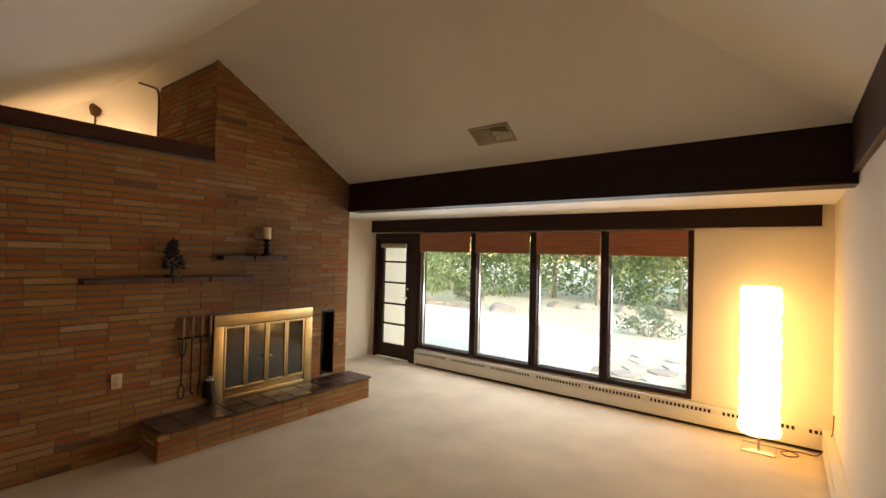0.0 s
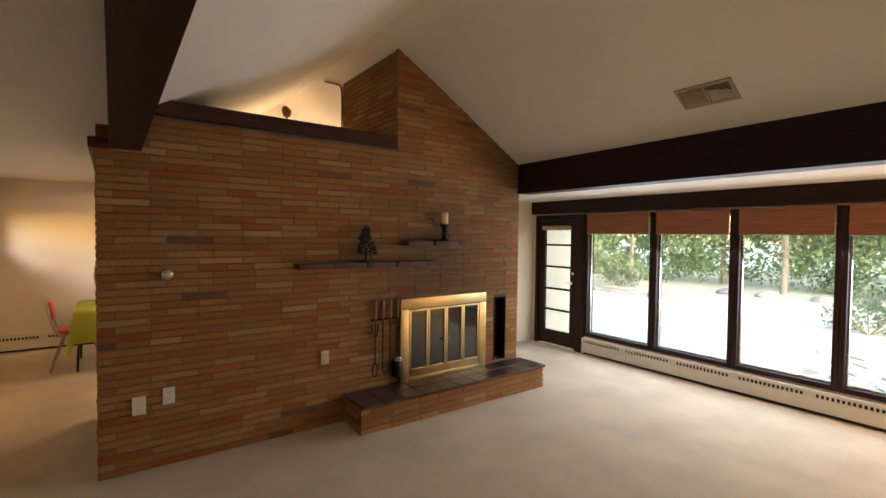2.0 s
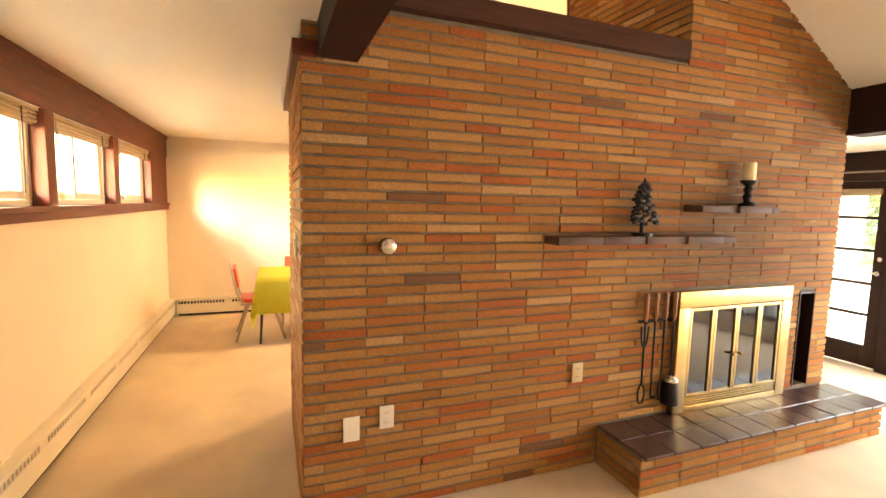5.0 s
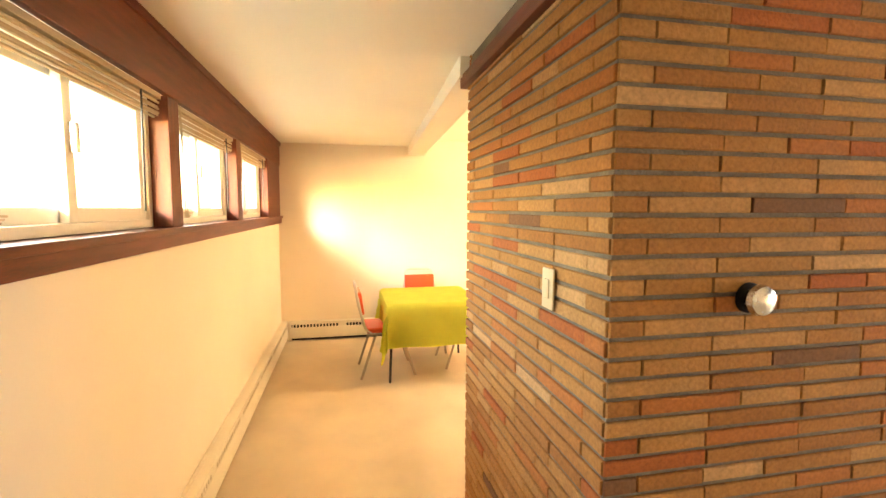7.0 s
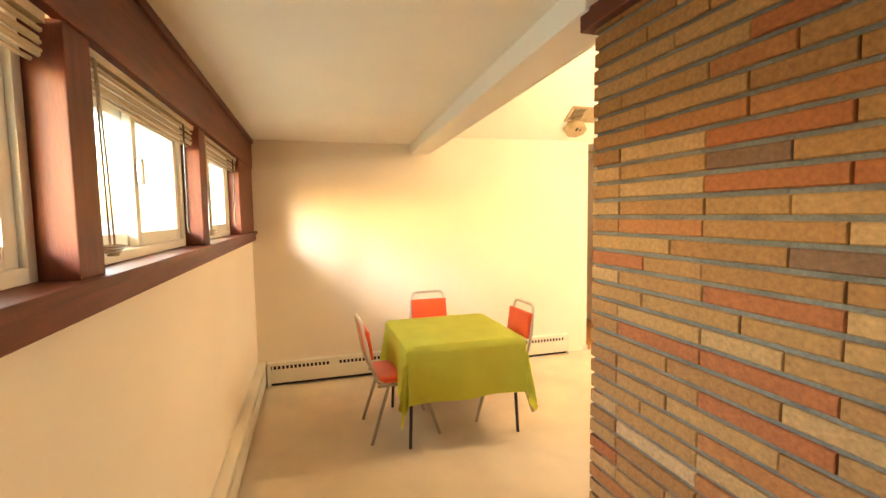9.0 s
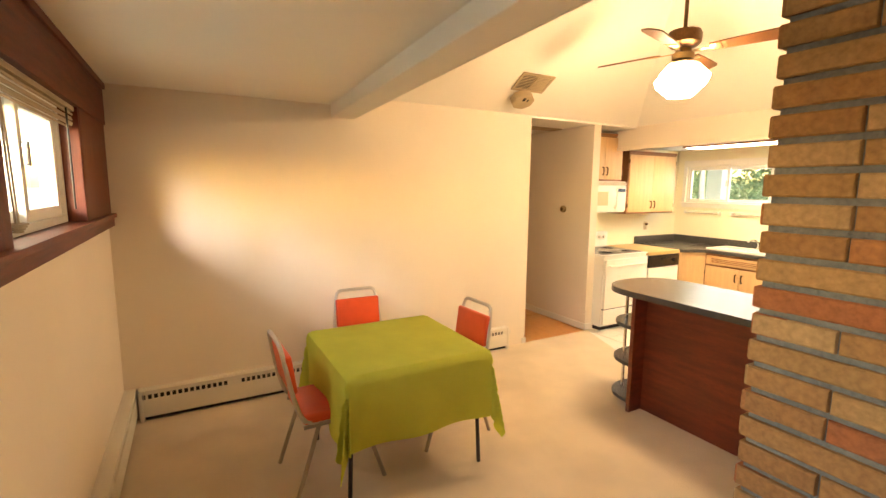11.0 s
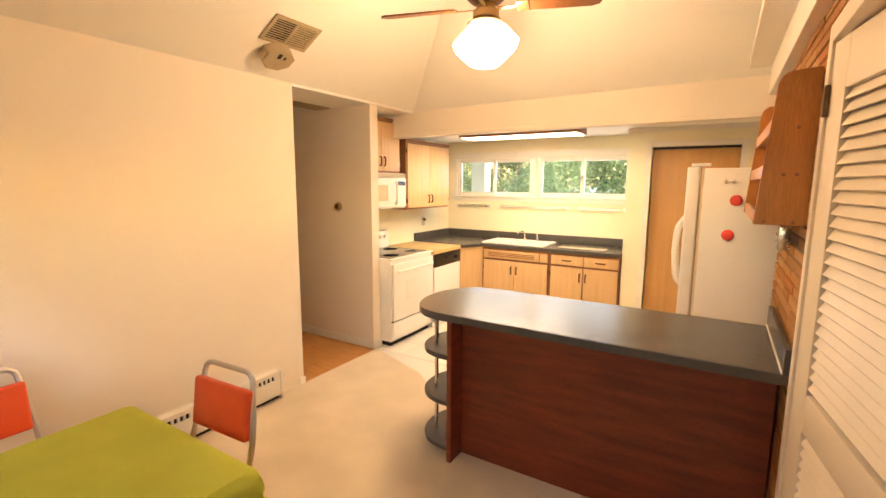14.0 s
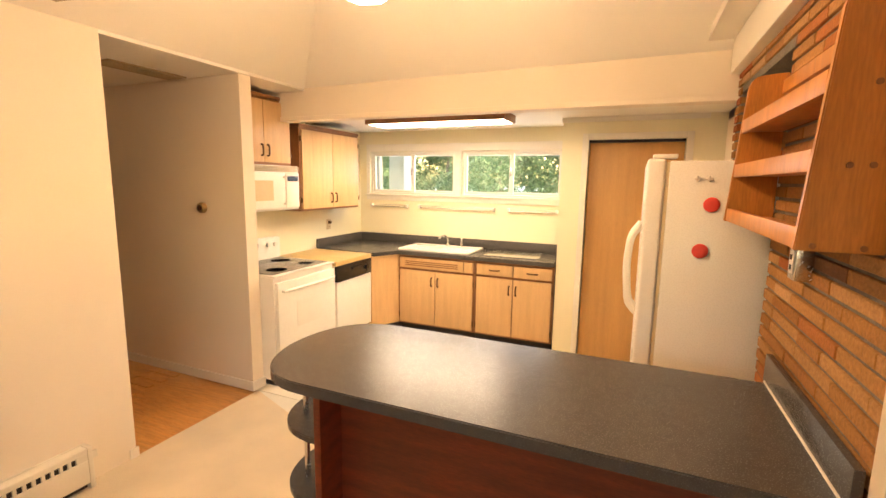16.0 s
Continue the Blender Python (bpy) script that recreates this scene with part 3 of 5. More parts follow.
part("deadbolt", rods(((0.3, -0.018, 1.12), (0.3, 0.0, 1.12), 0.022)), "silver", d, "nickel deadbolt")
s = thing("rolled_blind", "pale tan woven shade rolled up on the patio door", "window shade", (-4.43, YN - 0.02, 1.79))
part("roll", rods(((-0.26, -0.01, 0.0), (0.26, -0.01, 0.0), 0.028)), "shade_tan", s)
part("apron", boxes(((-0.26, -0.02, -0.04), (0.26, -0.012, 0.03))), "shade_tan", s, smooth=False)


def slider(x0, x1, y, z0, z1, n, inward, label, material="trim", rail=0.05, edge=0.035):
    """A sliding window: outer frame, two sashes, panes and a latch; inward is +1 when the room lies towards +y."""
    w = thing("window_%d" % n, label, "window", ((x0 + x1) / 2, y, z0), kind="structure")
    h, k, s = (x1 - x0) / 2, z1 - z0, -inward
    lo = lambda a, b: (min(a, b), max(a, b))

    def ring(xa, xb, za, zb, t, ya, yb):
        ya, yb = lo(ya, yb)
        return [((xa, ya, za), (xa + t, yb, zb)), ((xb - t, ya, za), (xb, yb, zb)), ((xa + t, ya, zb - t), (xb - t, yb, zb)), ((xa + t, ya, za), (xb - t, yb, za + t))]
    part("window_frame", boxes(*ring(-h, h, 0, k, edge, s * 0.03, s * 0.12), bevel=0.003), material, w)
    for xa, xb, off in ((-h + edge, 0.03, 0.045), (-0.03, h - edge, 0.08)):
        sash = part("sash", boxes(*ring(xa, xb, edge + 0.001, k - edge - 0.001, rail, s * off, s * (off + 0.028)), bevel=0.003), material, w)
        ya, yb = lo(s * (off + 0.012), s * (off + 0.016))
        p = part("pane", boxes(((xa + rail, ya, edge + rail + 0.001), (xb - rail, yb, k - edge - rail - 0.001))), "glass", sash, smooth=False)
        p.visible_shadow = False
    part("latch", boxes(((-0.012, *[lo(s * 0.02, s * 0.044)[0]], k * 0.45), (0.012, lo(s * 0.02, s * 0.044)[1], k * 0.62)), bevel=0.004), "silver", w, "small metal sash latch")
    return w


for i, (a, b) in enumerate(BAYS):
    slider(a + (0.032 if i == 0 else 0.002), b - 0.002, YS - 0.03, SILL + 0.002, HEAD - 0.022, 5 + i, 1, "cream sliding window set high in the wall")
    w = b - a
    s = thing("bamboo_blind", "tan bamboo blind rolled up under the window header", "window blind", ((a + b) / 2, YS - 0.012, HEAD - 0.025), group="high window blinds")
    part("headrail", boxes(((-w / 2 + 0.04, -0.012, -0.022), (w / 2 - 0.01, 0.02, 0.0)), bevel=0.002), "shade_tan", s)
    slats = bmesh.new()
    for j in range(9):
        rod(slats, (-w / 2 + 0.045, 0.012 * math.sin(j * 2.2), -0.028 - 0.0085 * j), (w / 2 - 0.015, 0.012 * math.sin(j * 2.2), -0.028 - 0.0085 * j), 0.006, 6)
    part("rolled_slats", slats, "shade_tan", s)
    cords = bmesh.new()
    tube([(w / 2 - 0.05, 0.02, -0.02), (w / 2 - 0.052, 0.024, -0.3), (w / 2 - 0.045, 0.03, -0.535)], 0.003, 6, cords)
    tube([(w / 2 - 0.06, 0.02, -0.02), (w / 2 - 0.066, 0.028, -0.3), (w / 2 - 0.075, 0.03, -0.535)], 0.003, 6, cords)
    for j in range(4):
        r = 0.02 + 0.008 * j
        tube([(w / 2 - 0.06 + r * math.cos(q), 0.03 + 0.6 * r * math.sin(q), -0.532 + 0.008 * j) for q in [k * math.pi / 4 for k in range(9)]], 0.003, 6, cords)
    part("pull_cord", cords, "shade_tan", s, "looped pale pull cord lying on the sill")
    part("wand", rods(((-w / 2 + 0.25, 0.025, -0.03), (-w / 2 + 0.28, 0.03, -0.5), 0.004)), "black_tube", s, "thin dark tilt wand")
for i, (a, b) in enumerate(KW):
    slider(a + 0.002, b - 0.002, YK - 0.02, KS + 0.002, KH - 0.002, 8 + i, -1, "white sliding kitchen window over the sink", rail=0.03, edge=0.02)
kt = [((-8.79, YK - 0.02, KS - 0.075), (-6.31, YK - 0.002, KS - 0.001)), ((-8.79, YK - 0.02, KH + 0.001), (-6.31, YK - 0.002, KH + 0.09))]
kt += [((x0, YK - 0.02, KS), (x1, YK - 0.002, KH)) for x0, x1 in ((-8.79, -8.742), (-7.598, -7.512), (-6.368, -6.31))]
kt.append(((-8.8, YK - 0.045, KS - 0.02), (-6.305, YK - 0.021, KS - 0.002)))
setting("trim_kitchen_windows", boxes(*kt, bevel=0.003), "trim", "white painted casing round the kitchen windows", "trim")

d = thing("door_2", "tan flush wooden pantry door with a bronze knob", "door", (-5.675, 5.03, 0.0), kind="structure")
part("door_leaf", boxes(((-0.385, 0.0, 0.012), (0.385, 0.04, 2.035)), bevel=0.002), "door_ply", d)
part("door_casing", boxes(((-0.445, -0.058, 0), (-0.39, -0.041, 2.115)), ((0.39, -0.058, 0), (0.445, -0.041, 2.115)), ((-0.39, -0.058, 2.06), (0.39, -0.041, 2.115)), bevel=0.003), "trim", d, "white painted casing")
part("door_stop", boxes(((-0.388, -0.02, 2.036), (0.388, 0.03, 2.058))), "black_tube", d, smooth=False)
part("door_knob", lathe([(0.026, 0), (0.026, 0.006), (0.011, 0.01), (0.011, 0.03), (0.026, 0.04), (0.028, 0.055), (0.018, 0.066)], 16), "antique", d).matrix_local = pose(0.32, 0.0, 0.98, 90)

# louvred closet door in the brick wall
AJAR = pose(-0.022, 0.38, 0, 0, 0, 8.5) @ pose(0.022, -0.38, 0)
d = thing("door_3", "white louvred closet door pushed slightly inward in the brick wall", "door", (XK + 0.012, 1.33, 0.0), kind="structure")
part("door_casing", boxes(((0.115, -0.55, 0), (0.175, -0.475, 2.2)), ((-0.03, 0.385, 0), (0.03, 0.445, 2.2)), ((-0.03, -0.475, 2.135), (0.03, 0.385, 2.2)), bevel=0.004), "louvre_paint", d)
part("door_leaf", boxes(((-0.022, -0.47, 0.02), (0.011, -0.37, 2.13)), ((-0.022, 0.26, 0.02), (0.011, 0.38, 2.13)), ((-0.022, -0.37, 1.97), (0.011, 0.26, 2.13)), ((-0.022, -0.37, 0.02), (0.011, 0.26, 0.2)), ((-0.022, -0.37, 0.86), (0.011, 0.26, 0.99)), bevel=0.004), "louvre_paint", d).matrix_local = AJAR
lou = solid(boxes(((-0.026, -0.369, -0.003), (0.026, 0.259, 0.003)), bevel=0.0015, seg=1), "slat", "louvre_paint")
z = 0.225
while z < 1.985:
    if not 0.845 < z < 1.005:
        ob = new("slat", lou)
        ob.parent = d
        ob.matrix_local = AJAR @ pose(-0.005, 0, z, 0, -62, 0)
    z += 0.0385
for z in (0.3, 1.95):
    part("hinge", boxes(((-0.036, 0.365, z - 0.05), (-0.022, 0.395, z + 0.05)), bevel=0.002), "antique", d)
part("door_knob", lathe([(0.024, 0), (0.024, 0.006), (0.01, 0.01), (0.01, 0.028), (0.024, 0.038), (0.026, 0.052), (0.016, 0.062)], 16), "antique", d).matrix_local = AJAR @ pose(-0.022, -0.41, 1.01, 0, -90, 0)
setting("trim_closet_back", boxes(((XK + 0.162, 0.86, 0.0), (XK + 0.169, 1.71, 2.2))), "louvre_paint", "white back board behind the louvres", "backing")

# ---- baseboard heaters ----


def heater(length, at, turn, label, gaps=()):
    """A hot-water baseboard heater; its back lies on local y = 0 and it faces -y."""
    h = thing("baseboard_heater", label, "heater", at, turn, "baseboard heaters")
    part("back_plate", boxes(((0, -0.012, 0.0), (length, -0.001, 0.235))), "heater", h, smooth=False)
    part("front_panel", boxes(((0.0, -0.072, 0.035), (length, -0.06, 0.165)), ((0.0, -0.06, 0.033), (length, -0.05, 0.05)), bevel=0.002), "heater", h)
    part("top_cover", boxes(((0, -0.072, 0.212), (length, -0.012, 0.232)), ((0, -0.072, 0.2), (length, -0.066, 0.213)), bevel=0.003), "heater", h)
    # plain dark strip that paints the shade inside the grille slots
    part("element", boxes(((0.02, -0.058, 0.01), (length - 0.02, -0.013, 0.205))), "gap_shadow", h, "near-black strip standing in for the shade in the slots", smooth=False)
    fins, x, i = bmesh.new(), 0.03, 0
    while x < length - 0.03:
        w = 0.1 if i % 15 == 14 else 0.014
        cube(fins, (x, -0.07, 0.164), (x + w, -0.058, 0.202))
        x += w + 0.024
        i += 1
    tagged(part("grille_fins", fins, "heater", h, smooth=False), kind="stuff")
    for x in (0, length):
        part("end_cap", boxes(((x - 0.012, -0.075, 0.0), (x + 0.012, -0.0, 0.235)), bevel=0.003), "heater", h)
    return h


heater(4.74, (-3.9, YN, 0), 0, "long cream baseboard heater under the picture windows")
heater(5.0, (XE, 5.42, 0), -90, "cream baseboard heater along the side wall")
heater(3.25, (XW, -1.29, 0), 90, "cream baseboard heater under the dining wall")
heater(7.0, (-1.3, YS, 0), 180, "long cream baseboard heater under the high windows")

# ---- hearth, fireplace and the brick wall's things ----
hearth = thing("hearth", "raised brick hearth topped with dark quarry tiles", "hearth", (XB + 0.007, 1.73, 0))
part("core", boxes(((0.002, 0.012, 0), (0.35, 2.19, 0.225))), "mortar", hearth, smooth=False)
tile = solid(boxes(((0.002, 0.002, 0), (0.196, 0.196, 0.022)), bevel=0.004, seg=1), "tile", "tile")
for i in range(11):
    for j in range(2):
        ob = new("tile", tile)
        ob.parent = hearth
        ob.matrix_local = pose(0.0 + 0.198 * j, 0.002 + 0.2 * i, 0.2255 + random.uniform(-0.001, 0.001))

fire = thing("fireplace_insert", "polished brass fireplace screen with smoked glass doors", "fireplace", (XB + 0.008, 2.287, 0.248))
W, H = 1.07, 0.803
for lo, hi in (((0, 0, H - 0.105), (0.045, W, H)), ((0, 0, 0), (0.045, 0.095, H - 0.106)), ((0, W - 0.095, 0), (0.045, W, H - 0.106)), ((0, 0.096, 0.0), (0.045, W - 0.096, 0.045))):
    part("surround_bar", boxes((lo, hi), bevel=0.006), "brass", fire)
part("vent_rail", boxes(*[((0.01, 0.1, 0.052 + 0.016 * k), (0.04, W - 0.1, 0.06 + 0.016 * k)) for k in range(3)], bevel=0.002), "brass", fire)
n = 4
w = (W - 0.196) / n
for i in range(n):
    y = 0.098 + w * i
    door = part("glass_door", boxes(((0.02, y + 0.002, 0.1), (0.042, y + 0.022, H - 0.112)), ((0.02, y + w - 0.022, 0.1), (0.042, y + w - 0.002, H - 0.112)), ((0.02, y + 0.022, H - 0.132), (0.042, y + w - 0.022, H - 0.112)), ((0.02, y + 0.022, 0.1), (0.042, y + w - 0.022, 0.12)), bevel=0.003), "brass", fire)
    part("pane", boxes(((0.024, y + 0.022, 0.12), (0.032, y + w - 0.022, H - 0.132))), "smoke_glass", door, "smoked dark glass", smooth=False)
for y in (W / 2 - 0.03, W / 2 + 0.03):
    part("door_pull", rods(((0.042, y, 0.36), (0.07, y, 0.36), 0.011)), "brass", fire)
part("liner", boxes(((-0.004, 0.05, 0.02), (0.018, W - 0.05, H - 0.05))), "soot", fire, smooth=False)

box = thing("wood_box_slot", "tall narrow dark wood box recessed in the brick", "wood box", (XB, 3.52, 0.27))
part("back_panel", boxes(((-0.14, 0.0, 0.0), (-0.12, 0.172, 0.72))), "soot", box, smooth=False)
part("side_panel", boxes(((-0.12, -0.001, 0.0), (0.006, 0.008, 0.72)), ((-0.12, 0.164, 0.0), (0.006, 0.173, 0.72))), "dark_wood_v", box, smooth=False)
part("top_board", boxes(((-0.12, 0.008, 0.7), (0.006, 0.164, 0.72))), "dark_wood_v", box, smooth=False)


def ledge(y0, y1, z, depth, label):
    s = thing("ledge_shelf", label, "shelf", (XB + 0.005, y0, z), group="brick ledge shelves")
    y = 0.0
    while y < y1 - y0 - 0.02:
        w = min(random.choice((0.22, 0.3, 0.3)), y1 - y0 - y)
        part("ledge_stone", boxes(((0, y, -0.045), (depth + random.uniform(-0.012, 0.012), y + w - 0.006, 0)), bevel=0.005), "stone_ledge", s)
        y += w
    return s


ledge(1.295, 2.62, 1.41, 0.14, "long dark stone ledge projecting from the brick")
ledge(2.31, 2.985, 1.60, 0.14, "short dark stone ledge projecting from the brick")

tree = bmesh.new()
rng = random.Random(4)
rod(tree, (0, 0, 0), (0, 0, 0.02), 0.06, 14)
rod(tree, (0, 0, 0.02), (0, 0, 0.1), 0.012, 8)
for k in range(70):
    z = 0.07 + 0.24 * k / 70
    r = 0.1 * (1 - (z - 0.07) / 0.27) ** 0.7 * rng.uniform(0.55, 1.05)
    a = k * 2.4
    c = (0.45 * r * math.cos(a), r * math.sin(a), z)
    bmesh.ops.create_icosphere(tree, subdivisions=1, radius=rng.uniform(0.016, 0.028), matrix=Matrix.Translation(c) @ Matrix.Diagonal((0.6, 1, 0.55, 1)))
rod(tree, (0, 0, 0.28), (0, 0, 0.335), 0.018, 8, 0.004)
whole("tree_figurine", tree, "black_iron", "dark cast tree figurine standing on the ledge", "figurine", (XB + 0.08, 1.907, 1.41))
ch = thing("candle_holder", "black turned candle holder with a short ivory candle", "candle", (XB + 0.08, 2.765, 1.60))
part("holder", lathe([(0.05, 0), (0.052, 0.012), (0.02, 0.03), (0.03, 0.06), (0.018, 0.085), (0.03, 0.105), (0.018, 0.13), (0.045, 0.15), (0.05, 0.165), (0.03, 0.166)], 20), "black_iron", ch)
part("candle", lathe([(0.036, 0.166), (0.037, 0.275), (0.03, 0.282), (0.01, 0.276)], 20), "candle", ch, "ivory wax candle")
part("wick", rods(((0, 0, 0.275), (0, 0, 0.292), 0.002)), "black_iron", ch)

tools = thing("fireplace_tools", "black iron fireplace tools hanging on the brick", "fireplace tools", (XB + 0.01, 1.995, 0.31))
part("rack_bar", boxes(((0.0, 0.0, 0.555), (0.012, 0.29, 0.575)), ((0.012, 0.03, 0.555), (0.04, 0.045, 0.565)), ((0.012, 0.24, 0.555), (0.04, 0.255, 0.565)), bevel=0.002), "black_iron", tools)
for k, kind in enumerate(("shovel", "poker", "tongs", "brush")):
    y = 0.03 + 0.078 * k
    part(kind + "_handle", lathe([(0.008, 0.57), (0.015, 0.6), (0.013, 0.68), (0.017, 0.73), (0.008, 0.745)], 10, (0.03, y, 0)), "birch_edge", tools, "brown wooden grip")
    sh = rods(((0.03, y, 0.16 if k != 3 else 0.2), (0.03, y, 0.575), 0.0065), sides=8)
    if k == 0:
        tube([(0.03, y, 0.18), (0.03, y - 0.028, 0.13), (0.03, y - 0.02, 0.06), (0.03, y, 0.045), (0.03, y + 0.02, 0.06), (0.03, y + 0.028, 0.13), (0.03, y, 0.18)], 0.006, 6, sh)
        tube([(0.03, y - 0.028, 0.54), (0.03, y - 0.022, 0.44), (0.03, y, 0.40), (0.03, y + 0.022, 0.44), (0.03, y + 0.028, 0.54)], 0.006, 6, sh)
    elif k == 1:
        tube([(0.03, y, 0.17), (0.03, y, 0.07), (0.05, y + 0.02, 0.09)], 0.0065, 6, sh)
    elif k == 2:
        tube([(0.03, y, 0.2), (0.03, y - 0.02, 0.12), (0.03, y - 0.008, 0.05)], 0.006, 6, sh)
    part(kind, sh, "black_iron", tools)
part("brush_head", lathe([(0.02, 0.2), (0.045, 0.17), (0.05, 0.1), (0.055, 0.02), (0.04, 0.015)], 14, (0.035, 0.264, 0)), "black_iron", tools)
part("brush_collar", lathe([(0.022, 0.172), (0.046, 0.168), (0.046, 0.18), (0.02, 0.205)], 14, (0.035, 0.264, 0)), "silver", tools, "pale metal collar")


def plate(name, at, turn, label, material, slots, category, w=0.074, h=0.118):
    p = thing(name, label, category, at, turn)
    part("plate", boxes(((-w / 2, -0.007, -h / 2), (w / 2, 0, h / 2)), bevel=0.003), material, p)
    for z in slots:
        part("socket", boxes(((-0.016, -0.011, z - 0.014), (0.016, -0.0072, z + 0.014)), bevel=0.003), material, p)
        part("slots", boxes(((-0.007, -0.0116, z - 0.004), (-0.005, -0.0111, z + 0.006)), ((0.005, -0.0116, z - 0.004), (0.007, -0.0111, z + 0.006))), "black_gloss", p, smooth=False)
    return p


plate("wall_plate", (XB + 0.008, 0.237, 0.463), 90, "blank white wall plate on the brick", "white_plastic", (), "wall plate", 0.08, 0.125)
plate("wall_outlet", (XB + 0.008, 0.413, 0.5), 90, "white electrical outlet on the brick", "white_plastic", (-0.025, 0.025), "outlet")
plate("wall_outlet", (XB + 0.008, 1.56, 0.6), 90, "almond coloured electrical outlet on the brick", "almond", (-0.025, 0.025), "outlet")
sw = plate("light_switch", (-3.955, YC - 0.008, 1.345), 0, "cream wall switch on the brick", "almond", (), "light switch", 0.076, 0.125)
part("toggle", boxes(((-0.016, -0.012, -0.03), (0.016, -0.0075, 0.03)), bevel=0.003), "almond", sw)
k = thing("round_knob", "round silver knob with a dark collar on the brick", "knob", (XB + 0.006, 0.405, 1.362), 0)
part("collar", lathe([(0.04, 0.0), (0.038, 0.012), (0.03, 0.016)], 20), "black_iron", k).matrix_local = pose(0, 0, 0, 0, 90, 0)
part("ball", lathe([(0.016, 0.012), (0.02, 0.016), (0.034, 0.022), (0.041, 0.034), (0.036, 0.048), (0.02, 0.055), (0.006, 0.057)], 20), "silver", k).matrix_local = pose(0, 0, 0, 0, 90, 0)
whole("wall_hook", rods(((0, 0, 0), (0.03, 0, 0.0), 0.008), ((0.03, 0, 0), (0.034, 0, 0.012), 0.008)), "candle", "small pale hook on the brick", "hook", (XB + 0.006, 3.52, 1.505))

# ---- living room things ----
lamp = thing("floor_lamp", "tall glowing rice-paper floor lamp on a metal base", "floor lamp", (0.344, 5.2, 0))
part("base_plate", boxes(((-0.13, -0.13, 0), (0.13, 0.13, 0.018)), bevel=0.005), "silver", lamp)
part("stem", rods(((0, 0, 0.018), (0, 0, 0.17), 0.012)), "silver", lamp)
sh = bmesh.new()
rings = []
for i in range(33):
    z = 0.155 + 1.295 * i / 32
    a = 0.142 + 0.006 * math.sin(i * 1.9) + 0.004 * math.sin(i * 0.7 + 1)
    ring = []
    for k in range(28):
        t = 2 * math.pi * k / 28
        r = a / max(abs(math.cos(t)) ** 3 + abs(math.sin(t)) ** 3, 0.01) ** (1 / 3)
        ring.append(sh.verts.new((r * math.cos(t + 0.5), r * math.sin(t + 0.5), z)))
    rings.append(ring)
for u, v in zip(rings, rings[1:]):
    for k in range(28):
        sh.faces.new((u[k], u[(k + 1) % 28], v[(k + 1) % 28], v[k]))
sh.faces.new(rings[-1]), sh.faces.new(rings[0][::-1])
part("shade", sh, "paper_lamp", lamp, "crinkled glowing paper shade")
cable = bmesh.new()
tube([(0.05, 0.1, 0.006), (0.2, 0.16, 0.006), (0.3, 0.05, 0.008), (0.2, -0.04, 0.008), (0.14, 0.06, 0.01), (0.28, 0.16, 0.01), (0.42, 0.1, 0.02), (0.5, 0.02, 0.25), (0.505, 0.0, 0.42)], 0.005, 6, cable)
part("power_cord", cable, "antique", lamp, "coiled brown power cord")


def vent(at, turn, tilt, w, h, label):
    v = thing("ceiling_vent", label, "vent", at, 0, "ceiling vents")
    v.matrix_world = pose(*at, 0, 0, turn) @ pose(0, 0, 0, tilt)
    part("frame", boxes(((-w / 2, -h / 2, -0.012), (w / 2, -h / 2 + 0.025, 0)), ((-w / 2, h / 2 - 0.025, -0.012), (w / 2, h / 2, 0)), ((-w / 2, -h / 2 + 0.025, -0.012), (-w / 2 + 0.025, h / 2 - 0.025, 0)), ((w / 2 - 0.025, -h / 2 + 0.025, -0.012), (w / 2, h / 2 - 0.025, 0)), ((-0.008, -h / 2 + 0.025, -0.012), (0.008, h / 2 - 0.025, 0)), bevel=0.003), "vent_metal", v)
    # near-black sheet, painted as the shade behind the slats
    part("backing", boxes(((-w / 2 + 0.02, -h / 2 + 0.02, -0.003), (w / 2 - 0.02, h / 2 - 0.02, -0.001))), "gap_shadow", v, smooth=False)
    y = -h / 2 + 0.035
    while y < h / 2 - 0.03:
        part("slat", boxes(((-w / 2 + 0.025, y, -0.011), (-0.008, y + 0.009, -0.004)), ((0.008, y, -0.009), (w / 2 - 0.025, y + 0.004, -0.004))), "vent_metal", v, smooth=False)
        y += 0.018
    return v


SLOPE = math.degrees(math.atan((RIDGE_Z - EAVE_Z) / RUN))
vy = 3.53
vent((-1.47, vy, EAVE_Z + (EAVE_N - vy) * (RIDGE_Z - EAVE_Z) / RUN - 0.003), 0, -SLOPE, 0.38, 0.21, "tan metal vent grille in the sloping living room ceiling")
WEST = (RIDGE_Z - EAVE_W) / RUN
SLOPE_W = math.degrees(math.atan(WEST))
vx = -7.93
vent((vx, 1.93, EAVE_W + (vx - XW) * WEST - 0.003), -90, SLOPE_W, 0.37, 0.22, "tan metal vent grille in the sloping kitchen ceiling")
vx = -8.09
det = thing("door_chime", "tan round-edged chime box on the sloping ceiling", "chime", (vx, 1.92, EAVE_W + (vx - XW) * WEST - 0.004), 0)
det.matrix_world = det.matrix_world @ pose(0, 0, 0, 0, -SLOPE_W, 0)
part("cover", slab([(0.1 * math.cos(2 * math.pi * (k + 0.5) / 8), 0.12 * math.sin(2 * math.pi * (k + 0.5) / 8)) for k in range(8)], -0.075, 0.0, 0.006), "vent_metal", det)
for lo, hi in (((0.02, -0.03, -0.079), (0.06, -0.005, -0.0755)), ((0.02, 0.02, -0.079), (0.045, 0.035, -0.0755))):
    part("sound_slot", boxes((lo, hi)), "gap_shadow", det, smooth=False)

# ---- dining things ----


